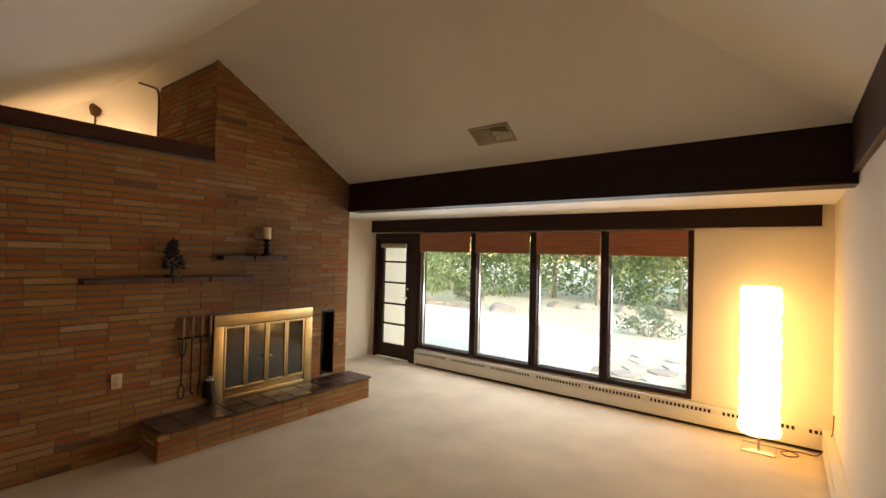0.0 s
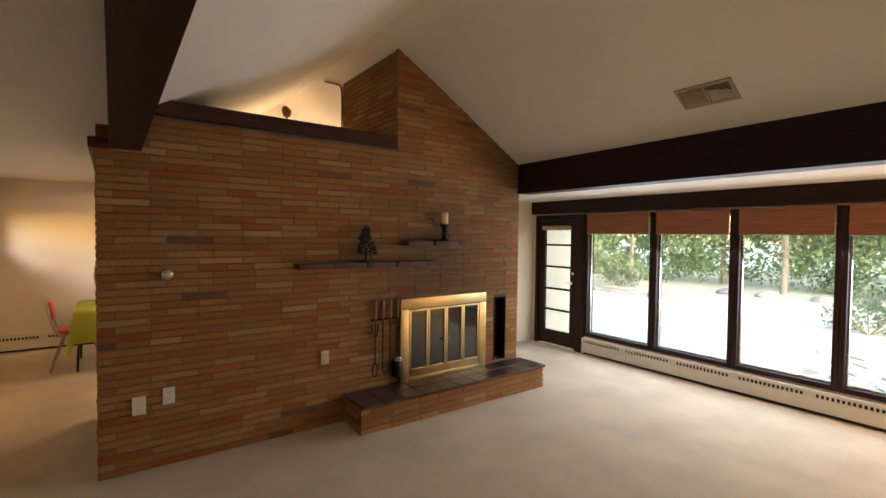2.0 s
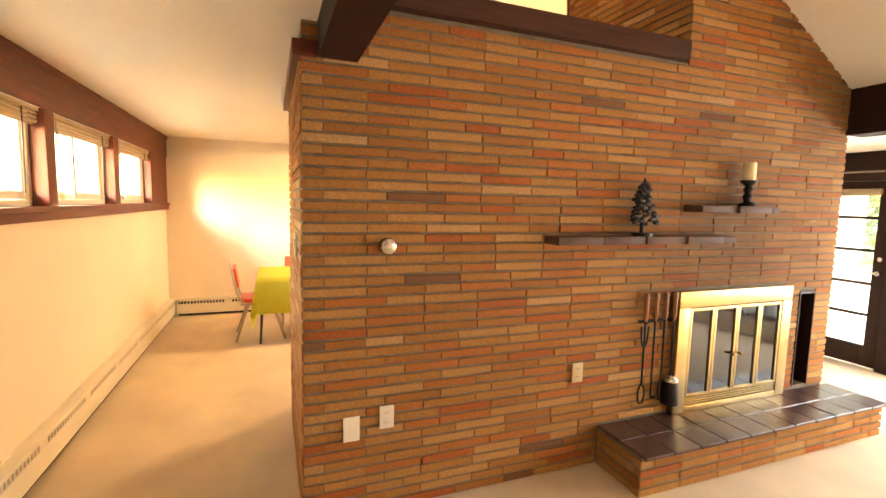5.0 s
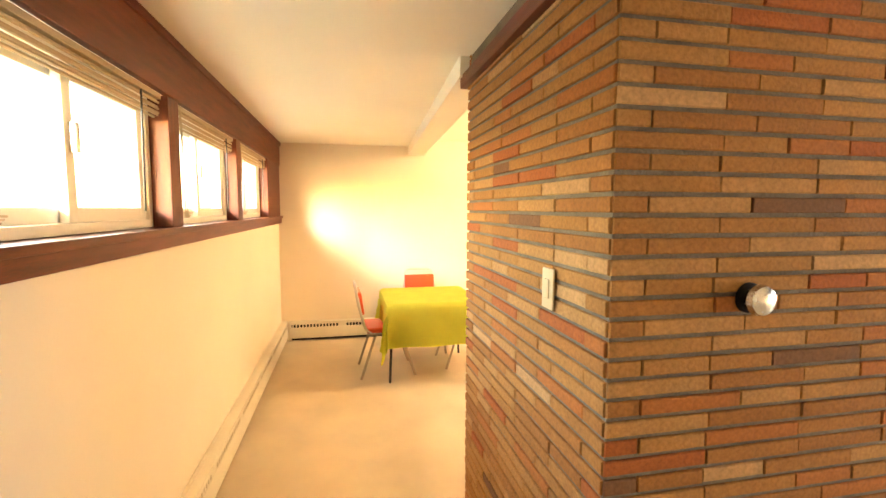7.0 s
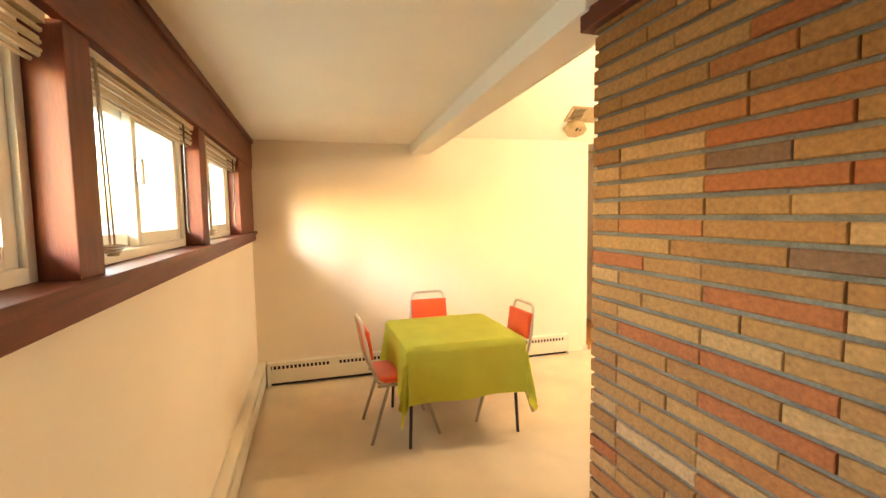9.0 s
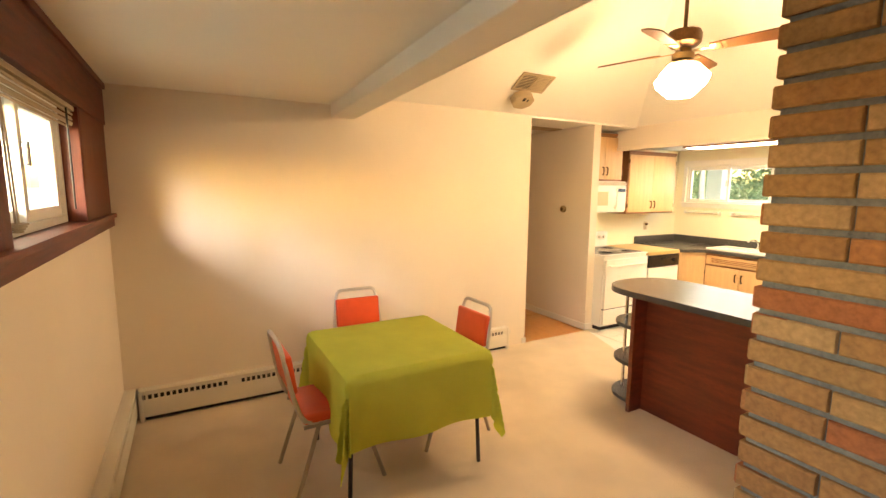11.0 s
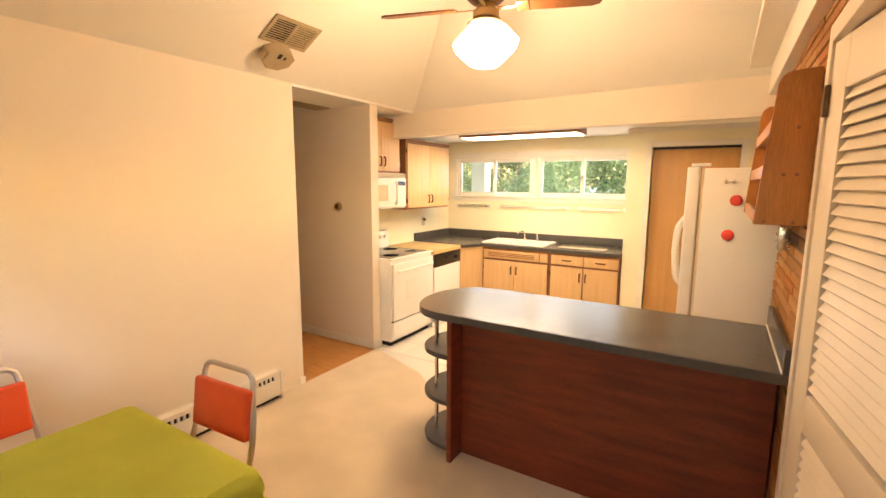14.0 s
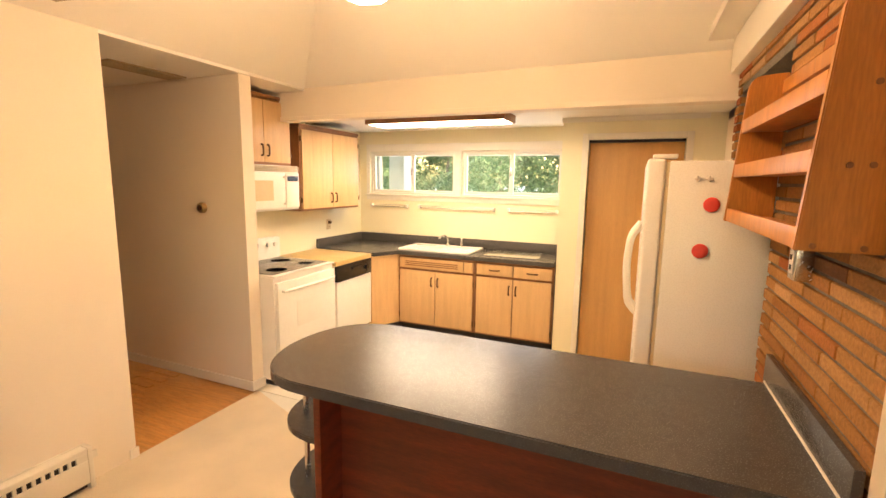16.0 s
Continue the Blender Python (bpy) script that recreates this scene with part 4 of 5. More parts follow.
def chair():
    """Faces +y; its back stands at -y."""
    c = thing("dining_chair", "orange-red vinyl stacking chair with a metal tube frame", "chair", group="chairs round the table")
    seat = boxes(((-0.2, -0.2, 0.425), (0.2, 0.22, 0.475)), bevel=0.02, seg=3)
    part("seat", seat, "vinyl_orange", c)
    part("seat_piping", tube([(-0.2, -0.19, 0.437), (-0.2, 0.22, 0.437), (0.2, 0.22, 0.437), (0.2, -0.19, 0.437)], 0.006, 6), "vinyl_orange", c)
    back = boxes(((-0.175, -0.018, 0.0), (0.175, 0.02, 0.215)), bevel=0.014, seg=3)
    bmesh.ops.transform(back, matrix=pose(0, -0.235, 0.6, 8), verts=back.verts[:])
    part("backrest", back, "vinyl_orange", c)
    part("back_frame", tube([(-0.195, -0.1, 0.41), (-0.195, -0.205, 0.45), (-0.19, -0.25, 0.6), (-0.155, -0.298, 0.875), (0.155, -0.298, 0.875), (0.19, -0.25, 0.6), (0.195, -0.205, 0.45), (0.195, -0.1, 0.41)], 0.0125), "chrome", c, "dull chrome back hoop")
    for x in (-0.2, 0.2):
        part("seat_rail", rods(((x, -0.2, 0.415), (x, 0.2, 0.415), 0.011)), "beige_tube", c)
        part("leg", tube([(x, -0.12, 0.41), (x * 1.08, -0.255, 0.0)], 0.0125), "beige_tube", c)
        part("leg", tube([(x, 0.12, 0.41), (x * 1.08, 0.255, 0.0)], 0.0125), "beige_tube", c)
    part("stretcher", rods(((-0.2, 0.1, 0.413), (0.2, 0.1, 0.413), 0.009), ((-0.2, -0.12, 0.413), (0.2, -0.12, 0.413), 0.009)), "beige_tube", c)
    return c


c = chair()
c.matrix_world = pose(-7.065, -0.245, 0, 0, 0, 2)
copy_thing(c, pose(-7.185, 0.585, 0, 0, 0, 183))["label"] = "orange-red vinyl stacking chair tucked under the green cloth"
copy_thing(c, pose(-7.69, 0.225, 0, 0, 0, -90))["label"] = "orange-red vinyl stacking chair with its back to the wall"

TX, TY, TH, TD = -7.07, 0.172, 0.42, 0.432
t = thing("card_table", "square folding card table with thin black legs", "table", (TX, TY, 0))
part("tabletop", boxes(((-TH + 0.01, -TD + 0.01, 0.70), (TH - 0.01, TD - 0.01, 0.735)), bevel=0.006), "black_tube", t)
for sx in (-1, 1):
    for sy in (-1, 1):
        part("leg", rods(((sx * (TH - 0.08), sy * (TD - 0.05), 0.7), (sx * (TH - 0.06), sy * (TD - 0.02), 0.0), 0.012), sides=10), "black_tube", t)
cl = bmesh.new()
grid = {}
hang = 0.4
L = 2 * TH + 2 * hang
cells = 48
for i in range(cells + 1):
    for j in range(cells + 1):
        u, v = -L / 2 + L * i / cells, -L / 2 + L * j / cells
        ou, ov = max(0, abs(u) - TH), max(0, abs(v) - TD)
        su, sv = math.copysign(1, u), math.copysign(1, v)
        if ou == 0 and ov == 0:
            p = Vector((u, v, 0.742 + 0.0015 * noise.noise(Vector((u * 6, v * 6, 0)))))
        elif ov == 0 or ou == 0:
            d = ou + ov
            flare = 0.01 + 0.05 * d + 0.018 * d / hang * math.sin(((v if ou else u) * 13) + (su if ou else sv) * 2)
            p = Vector((su * (TH + flare) if ou else u, sv * (TD + flare) if ov else v, 0.742 - d * 0.99))
        else:
            d = math.hypot(ou, ov)
            ang = math.atan2(ov, ou)
            out = 0.012 + 0.075 * d * math.sin(2 * ang) ** 1.2 + 0.05 * d
            fold = 0.03 * d / hang * math.sin(ang * 12)
            p = Vector((su * (TH + (out + fold) * math.cos(ang)), sv * (TD + (out + fold) * math.sin(ang)), 0.742 - math.sqrt(max(0, d * d - out * out * 0.8)) * 0.98))
        p.z = max(p.z, 0.19)
        grid[i, j] = cl.verts.new(p)
for i in range(cells):
    for j in range(cells):
        cl.faces.new((grid[i, j], grid[i + 1, j], grid[i + 1, j + 1], grid[i, j + 1]))
bmesh.ops.solidify(cl, geom=cl.faces[:], thickness=0.003)
whole("tablecloth", cl, "cloth", "lime green tablecloth draped over the card table", "tablecloth", (TX, TY, 0))

# ceiling fan
fan = thing("ceiling_fan", "bronze ceiling fan with four wooden blades and a lit glass globe", "ceiling fan", (-6.605, 2.15, 0))
FAN_TOP = RIDGE_Z - (2.15 - RIDGE_Y) * (RIDGE_Z - EAVE_Z) / RUN
part("canopy", lathe([(0.02, FAN_TOP - 0.13), (0.05, FAN_TOP - 0.11), (0.07, FAN_TOP - 0.03), (0.07, FAN_TOP + 0.02)], 20), "antique", fan)
part("downrod", rods(((0, 0, 2.77), (0, 0, FAN_TOP - 0.11), 0.013)), "antique", fan)
part("motor_housing", lathe([(0.05, 2.655), (0.085, 2.668), (0.108, 2.69), (0.112, 2.745), (0.1, 2.77), (0.05, 2.778), (0.02, 2.79)], 28), "antique", fan)
part("switch_housing", lathe([(0.06, 2.575), (0.072, 2.585), (0.072, 2.62), (0.055, 2.635), (0.05, 2.654)], 24), "brass", fan, "brass switch housing")
part("light_fitter", lathe([(0.1, 2.549), (0.105, 2.555), (0.06, 2.568), (0.045, 2.574)], 20), "antique", fan)
SIX = [2 * math.pi * (k + 0.25) / 6 for k in range(7)]
globe = lathe([(0.05, 2.332), (0.085, 2.335), (0.165, 2.405), (0.188, 2.455), (0.176, 2.475), (0.105, 2.548), (0.06, 2.549)], 6)
bmesh.ops.rotate(globe, cent=(0, 0, 0), matrix=Matrix.Rotation(SIX[0], 3, "Z"), verts=globe.verts[:])
part("globe", globe, "fan_globe", fan, "glowing six-sided glass globe", smooth=False)
for r0, z in ((0.19, 2.455), (0.167, 2.405), (0.108, 2.548)):
    part("globe_band", tube([(r0 * math.cos(q), r0 * math.sin(q), z) for q in SIX], 0.004, 6), "brass", fan)
for q in SIX[:6]:
    part("globe_rib", tube([(r0 * math.cos(q), r0 * math.sin(q), z) for r0, z in ((0.167, 2.405), (0.19, 2.455), (0.178, 2.476), (0.108, 2.548))], 0.0035, 6), "brass", fan)
for a in (16, 106, 196, 286):
    # a board that widens outwards to a clipped, pointed end
    side = [(0.17, 0.045), (0.3, 0.056), (0.56, 0.068), (0.6, 0.055), (0.625, 0.0)]
    bl = slab([(x, -y) for x, y in side] + [(x, y) for x, y in side[::-1][1:]], -0.004, 0.004, 0.0015)
    m = pose(0, 0, 2.64, 0, 0, a) @ pose(0, 0, 0, -13)
    bmesh.ops.transform(bl, matrix=m, verts=bl.verts[:])
    blade = part("blade", bl, "blade", fan)
    iron = boxes(((0.06, -0.014, -0.012), (0.2, 0.014, -0.005)), ((0.17, -0.04, -0.011), (0.235, 0.04, -0.0045)), bevel=0.003)
    bmesh.ops.transform(iron, matrix=m, verts=iron.verts[:])
    part("blade_iron", iron, "brass", blade, "brass blade bracket")

whole("conduit", tube([(-4.885, 2.249, 2.535), (-4.885, 2.249, 3.36), (-5.1, 2.13, 3.44)], 0.011), "antique", "dark wiring conduit run up the chimney corner to the vault", "conduit")

# ---- peninsula ----
PEN_Z = 0.928  # underside of the raised worktop
pen = thing("peninsula_cabinet", "cherry-stained peninsula panel with open rounded end shelves", "kitchen island", (-6.715, 1.935, 0))
part("front_panel", boxes(((0.03, 0.135, 0.0), (XK + 6.70, 0.155, PEN_Z))), "cherry", pen, smooth=False)
part("end_panel", boxes(((0.0, 0.0, 0.0), (0.03, 0.57, PEN_Z)), bevel=0.002), "cherry", pen)
part("carcass", boxes(((0.035, 0.156, 0.08), (XK + 6.70, 0.54, PEN_Z))), "birch", pen, smooth=False)
# the toe space's deep shade is put into this board's colour
part("kick_board", boxes(((0.035, 0.18, 0.0), (XK + 6.70, 0.5, 0.079))), "gap_shadow", pen, smooth=False)


def half_round(rx, y0, y1):
    ym, ry = (y0 + y1) / 2, (y1 - y0) / 2
    return [(-rx * abs(math.cos(t)) ** 0.75, ym - ry * math.sin(t)) for t in [math.pi / 2 * (1 - 2 * k / 24) for k in range(25)]][::-1]


for z in (0.055, 0.345, 0.635):
    part("round_shelf", slab(half_round(0.285, 0.02, 0.55), z, z + 0.028, 0.004), "laminate", pen, "charcoal rounded end shelf")
part("post", rods(((-0.17, 0.16, 0.0), (-0.17, 0.16, PEN_Z), 0.012)), "silver", pen, "slim metal post")
out = [(x - 6.64, y + 1.8) for x, y in half_round(0.32, 0.0, 0.71)] + [(XK - 0.012, 1.8), (XK - 0.012, 2.51)]
top = thing("peninsula_worktop", "charcoal laminate worktop with a rounded end", "worktop", (0, 0, PEN_Z + 0.001))
part("slab", slab(out, 0.0, 0.042, 0.004), "laminate", top)
part("backsplash", boxes(((XK - 0.034, 1.803, 0.0425), (XK - 0.012, 2.54, 0.142)), bevel=0.003), "laminate", top)
part("backsplash_bead", boxes(((XK - 0.039, 1.803, 0.0425), (XK - 0.0345, 2.51, 0.049))), "trim", top, "pale caulk line", smooth=False)

# ---- kitchen ----


def pull(parent, at, along, material="antique", size=0.09):
    """A small bow handle standing off a front, in the local place at; along is 'x', 'y' or 'z'; out is where it stands off to."""
    (x, y, z), (ox, oy) = at
    d = {"x": (size / 2, 0, 0), "y": (0, size / 2, 0), "z": (0, 0, size / 2)}[along]
    a, b = Vector((x, y, z)) - Vector(d), Vector((x, y, z)) + Vector(d)
    o = Vector((ox, oy, 0))
    return part("handle", tube([a, a + o, b + o, b], 0.0075, 6), material, parent, "small bronze bow handle")


def hinge(parent, x, y, z):
    return part("hinge", boxes(((x - 0.005, y - 0.008, z - 0.028), (x + 0.008, y, z + 0.028)), bevel=0.002), "antique", parent)


YF = 4.985  # fronts of the sink run
base = thing("sink_cabinet", "birch sink base cabinet with two doors under a false drawer", "cabinet", (-8.0, YF, 0), group="kitchen base cabinets")
part("body", boxes(((0, 0.0, 0.1), (0.885, 0.6, 0.872))), "birch_edge", base, smooth=False)
# kick boards coloured near-black for the shade under the cabinets
part("kick_board", boxes(((0, 0.06, 0), (0.885, 0.58, 0.099))), "gap_shadow", base, smooth=False)
part("false_front", boxes(((0.02, -0.02, 0.735), (0.76, -0.001, 0.845)), bevel=0.003), "birch", base)
part("false_front_slats", boxes(*[((0.09, -0.023, 0.763 + 0.02 * k), (0.7, -0.0205, 0.772 + 0.02 * k)) for k in range(3)]), "birch_edge", base, smooth=False)
part("filler", boxes(((0.77, -0.02, 0.735), (0.865, -0.001, 0.845)), bevel=0.003), "birch", base)
for x0, x1, hx, gx in ((0.02, 0.438, 0.405, 0.012), (0.444, 0.865, 0.478, 0.873)):
    d = part("door", boxes(((x0, -0.02, 0.12), (x1, -0.001, 0.71)), bevel=0.003), "birch", base)
    pull(d, ((hx, -0.02, 0.6), (0, -0.025)), "z")
    for z in (0.2, 0.62):
        hinge(d, gx, -0.012, z)
base = thing("drawer_cabinet", "birch base cabinet with two drawers over two doors", "cabinet", (-7.11, YF, 0), group="kitchen base cabinets")
part("body", boxes(((0, 0.0, 0.1), (0.8, 0.6, 0.872))), "birch_edge", base, smooth=False)
part("kick_board", boxes(((0, 0.06, 0), (0.8, 0.58, 0.099))), "gap_shadow", base, smooth=False)
for x0, x1, hx, gx in ((0.02, 0.395, 0.365, 0.012), (0.405, 0.78, 0.435, 0.788)):
    d = part("drawer", boxes(((x0, -0.02, 0.735), (x1, -0.001, 0.845)), bevel=0.003), "birch", base)
    pull(d, (((x0 + x1) / 2, -0.02, 0.79), (0, -0.022)), "x", size=0.1)
    d = part("door", boxes(((x0, -0.02, 0.12), (x1, -0.001, 0.71)), bevel=0.003), "birch", base)
    pull(d, ((hx, -0.02, 0.6), (0, -0.025)), "z")
    for z in (0.2, 0.62):
        hinge(d, gx, -0.012, z)
base = thing("corner_cabinet", "birch corner base cabinet with a slanted plain front", "cabinet", (0, 0, 0), group="kitchen base cabinets")
part("body", slab([(-8.005, YF), (-8.17, 4.69), (-8.89, 4.69), (-8.89, 5.58), (-8.005, 5.58)], 0.1, 0.872), "birch", base, smooth=False)
part("kick_board", slab([(-8.01, YF + 0.06), (-8.2, 4.74), (-8.88, 4.74), (-8.88, 5.57), (-8.01, 5.57)], 0.0, 0.099), "gap_shadow", base, smooth=False)
counter = thing("kitchen_worktop", "charcoal laminate worktop with a backsplash and drop-in sink", "worktop", (0, 0, 0.873))
part("slab", slab([(-6.31, YF - 0.03), (-8.0, YF - 0.03), (-8.14, 4.69), (-8.89, 4.69), (-8.89, YK - 0.003), (-6.31, YK - 0.003)], 0, 0.04, 0.004), "laminate", counter)
part("backsplash", boxes(((-8.868, YK - 0.025, 0.0405), (-6.312, YK - 0.003, 0.14)), ((-8.897, 4.7, 0.0405), (-8.87, YK - 0.003, 0.14)), bevel=0.003), "laminate", counter)
sink = thing("kitchen_sink", "white enamel drop-in double sink", "sink", (-7.62, 5.26, 0.9135))
sb = boxes(((-0.42, -0.23, 0.0), (0.42, -0.19, 0.02)), ((-0.42, 0.16, 0.0), (0.42, 0.25, 0.02)), ((-0.42, -0.19, 0), (-0.38, 0.16, 0.02)), ((0.38, -0.19, 0), (0.42, 0.16, 0.02)), ((-0.02, -0.19, 0), (0.02, 0.16, 0.016)), bevel=0.005)
part("rim", sb, "white_enamel", sink)
part("basin", boxes(((-0.38, -0.19, 0.0005), (-0.02, 0.16, 0.004)), ((0.02, -0.19, 0.0005), (0.38, 0.16, 0.004))), "white_enamel", sink, smooth=False)
fc = part("faucet", tube([(0.0, 0.21, 0.02), (0.0, 0.21, 0.1), (-0.02, 0.14, 0.15), (-0.04, 0.04, 0.12)], 0.011), "silver", sink, "nickel faucet")
part("faucet_base", lathe([(0.03, 0.02), (0.028, 0.035), (0.014, 0.045)], 16, (0, 0.21, 0)), "silver", sink)
part("sprayer", lathe([(0.02, 0.02), (0.016, 0.04), (0.013, 0.08), (0.017, 0.11), (0.01, 0.12)], 14, (0.17, 0.21, 0)), "silver", sink)
whole("draining_board", boxes(((-0.28, -0.2, 0.0), (0.28, 0.2, 0.008)), bevel=0.003), "silver", "flat pale metal draining tray on the worktop", "tray", (-6.78, 5.28, 0.9135))

stove = thing("kitchen_range", "white electric range with a glass cooktop", "stove", (-8.2, 3.3, 0))
part("body", boxes(((-0.68, 0, 0.05), (0.0, 0.755, 0.9)), bevel=0.006), "white_enamel", stove)
part("plinth", boxes(((-0.64, 0.02, 0.0), (-0.03, 0.735, 0.05))), "gap_shadow", stove, smooth=False)
part("cooktop", boxes(((-0.6, 0.03, 0.916), (-0.03, 0.725, 0.922)), bevel=0.002), "cooktop", stove, "grey speckled glass cooktop")
part("cooktop_frame", boxes(((-0.68, -0.004, 0.901), (0.02, 0.759, 0.915)), bevel=0.005), "white_enamel", stove)
dr = part("oven_door", boxes(((0.001, 0.012, 0.27), (0.035, 0.743, 0.86)), bevel=0.008), "white_enamel", stove)
part("oven_window", boxes(((0.0352, 0.22, 0.45), (0.0372, 0.54, 0.67)), bevel=0.001), "white_plastic", dr, "pale patterned oven window")
part("door_handle", tube([(0.035, 0.06, 0.79), (0.075, 0.06, 0.79), (0.075, 0.695, 0.79), (0.035, 0.695, 0.79)], 0.012), "white_plastic", dr)
part("storage_drawer", boxes(((0.001, 0.012, 0.08), (0.03, 0.743, 0.255)), bevel=0.008), "white_enamel", stove)
# black strip painted as the shade between oven door and drawer
part("drawer_gap", boxes(((-0.002, 0.01, 0.256), (0.012, 0.745, 0.269))), "black_gloss", stove, smooth=False)
bp = part("backguard", boxes(((-0.688, 0.0, 0.917), (-0.615, 0.755, 1.115)), bevel=0.01), "white_enamel", stove)
for y in (0.08, 0.17, 0.585, 0.675):
    part("burner_knob", rods(((-0.615, y, 1.05), (-0.59, y, 1.05), 0.02)), "white_plastic", bp)
part("clock_panel", boxes(((-0.615, 0.28, 1.03), (-0.612, 0.47, 1.075))), "black_gloss", bp, smooth=False)
for x, y, r in ((-0.15, 0.2, 0.09), (-0.15, 0.56, 0.07), (-0.44, 0.2, 0.07), (-0.44, 0.56, 0.09)):
    part("burner_ring", lathe([(r, 0.9222), (r, 0.9228), (r - 0.006, 0.9228), (r - 0.006, 0.9222)], 24, (x, y, 0)), "laminate", stove)

dw = thing("dishwasher", "white dishwasher with a black control panel", "dishwasher", (-8.19, 4.065, 0))
part("body", boxes(((-0.69, 0, 0.05), (0.0, 0.6, 0.868))), "white_enamel", dw, smooth=False)
part("door", boxes(((0.001, 0.004, 0.17), (0.028, 0.596, 0.71)), bevel=0.004), "white_enamel", dw)
part("control_panel", boxes(((0.001, 0.004, 0.714), (0.034, 0.596, 0.866)), bevel=0.005), "black_gloss", dw, "glossy black control panel")
part("door_latch", boxes(((0.034, 0.24, 0.8), (0.048, 0.38, 0.83)), bevel=0.004), "black_gloss", dw)
part("dial", rods(((0.034, 0.5, 0.785), (0.052, 0.5, 0.785), 0.022)), "black_gloss", dw)
part("kick_plate", boxes(((-0.05, 0.004, 0.0), (0.0, 0.596, 0.15))), "white_enamel", dw, smooth=False)
# black strip in place of the shaded gap under the dishwasher door
part("toe_gap", boxes(((-0.004, 0.004, 0.151), (0.012, 0.596, 0.168))), "black_gloss", dw, smooth=False)
whole("butcher_block", boxes(((-0.69, 0, 0), (0.03, 0.61, 0.042)), bevel=0.004), "butcher", "maple butcher block top over the dishwasher", "worktop", (-8.19, 4.062, 0.8695))

mw = thing("microwave_oven", "white microwave hung under the wall cabinet", "microwave", (-8.895, 3.24, 1.395))
part("body", boxes(((0, 0, 0), (0.37, 0.76, 0.39)), bevel=0.006), "white_enamel", mw)
part("door", boxes(((0.371, 0.006, 0.02), (0.395, 0.57, 0.33)), bevel=0.006), "white_plastic", mw)
part("window", boxes(((0.3952, 0.1, 0.09), (0.3965, 0.42, 0.26))), "almond", mw, "pale mesh window", smooth=False)
part("handle", tube([(0.395, 0.545, 0.06), (0.425, 0.545, 0.06), (0.425, 0.545, 0.29), (0.395, 0.545, 0.29)], 0.009), "white_plastic", mw)
part("keypad", boxes(((0.371, 0.58, 0.02), (0.39, 0.75, 0.33)), bevel=0.004), "white_plastic", mw)
part("display", boxes(((0.3902, 0.6, 0.255), (0.392, 0.735, 0.3))), "black_gloss", mw, "small dark display", smooth=False)
part("vent_grille", boxes(*[((0.371, 0.01, 0.34 + 0.012 * k), (0.392, 0.75, 0.347 + 0.012 * k)) for k in range(4)]), "almond", mw, smooth=False)


def wall_cabinet(at, w, h, depth, label, hinge_z):
    c = thing("wall_cabinet", label, "cabinet", at, 0, "kitchen wall cabinets")
    part("body", boxes(((0, 0, 0), (depth, w, h))), "birch_edge", c, smooth=False)
    part("top_trim", boxes(((0, -0.004, h), (depth + 0.012, w + 0.004, h + 0.03))), "birch_edge", c, smooth=False)
    for y0, y1, hy, gy in ((0.02, w / 2 - 0.002, w / 2 - 0.035, 0.01), (w / 2 + 0.002, w - 0.02, w / 2 + 0.035, w - 0.01)):
        d = part("door", boxes(((depth + 0.001, y0, 0.02), (depth + 0.02, y1, h - 0.02)), bevel=0.003), "birch", c)
        part("handle", tube([(depth + 0.02, hy, 0.075), (depth + 0.044, hy, 0.075), (depth + 0.044, hy, 0.165), (depth + 0.02, hy, 0.165)], 0.0075, 6), "antique", d, "small bronze bow handle")
        for z in hinge_z:
            part("hinge", boxes(((depth + 0.002, gy - 0.007, z), (depth + 0.018, gy + 0.007, z + 0.05)), bevel=0.002), "antique", d)
    return c


wall_cabinet((-8.898, 3.31, 1.79), 0.67, 0.555, 0.31, "birch wall cabinet above the microwave", (0.07, 0.45))
wall_cabinet((-8.898, 4.1, 1.365), 0.975, 0.79, 0.31, "birch corner wall cabinet with two doors", (0.08, 0.66))
flu = thing("ceiling_light", "long fluorescent ceiling fixture with a brown wooden frame", "ceiling light", (-7.36, 4.55, 2.259))
part("frame", boxes(((-0.68, -0.17, -0.07), (-0.655, 0.17, 0)), ((0.655, -0.17, -0.07), (0.68, 0.17, 0)), ((-0.655, -0.17, -0.07), (0.655, -0.15, 0)), ((-0.655, 0.15, -0.07), (0.655, 0.17, 0)), bevel=0.003), "birch_edge", flu)
part("diffuser", boxes(((-0.653, -0.149, -0.072), (0.653, 0.149, -0.03)), bevel=0.006), "tube_light", flu, "glowing white diffuser")
for a, b in ((-8.72, -8.2), (-8.05, -7.1), (-6.95, -6.4)):
    r = thing("towel_rail", "white wire rail fixed under the kitchen windows", "rail", (a, YK, 1.355), group="rails under the kitchen windows")
    part("bar", rods(((0, -0.04, 0), (b - a, -0.04, 0), 0.006), ((0, -0.05, 0.022), (b - a, -0.05, 0.022), 0.004)), "silver", r)
    for x in (0.01, b - a - 0.01):
        part("bracket", boxes(((x - 0.012, -0.054, -0.012), (x + 0.012, -0.001, 0.03)), bevel=0.003), "white_plastic", r)
o = plate("wall_outlet", (-8.9, 4.93, 1.16), 90, "almond outlet with a plug over the worktop", "almond", (-0.025,), "outlet")
part("plug", boxes(((-0.016, -0.035, 0.008), (0.016, -0.0075, 0.04)), bevel=0.004), "antique", o, "small brown plug")

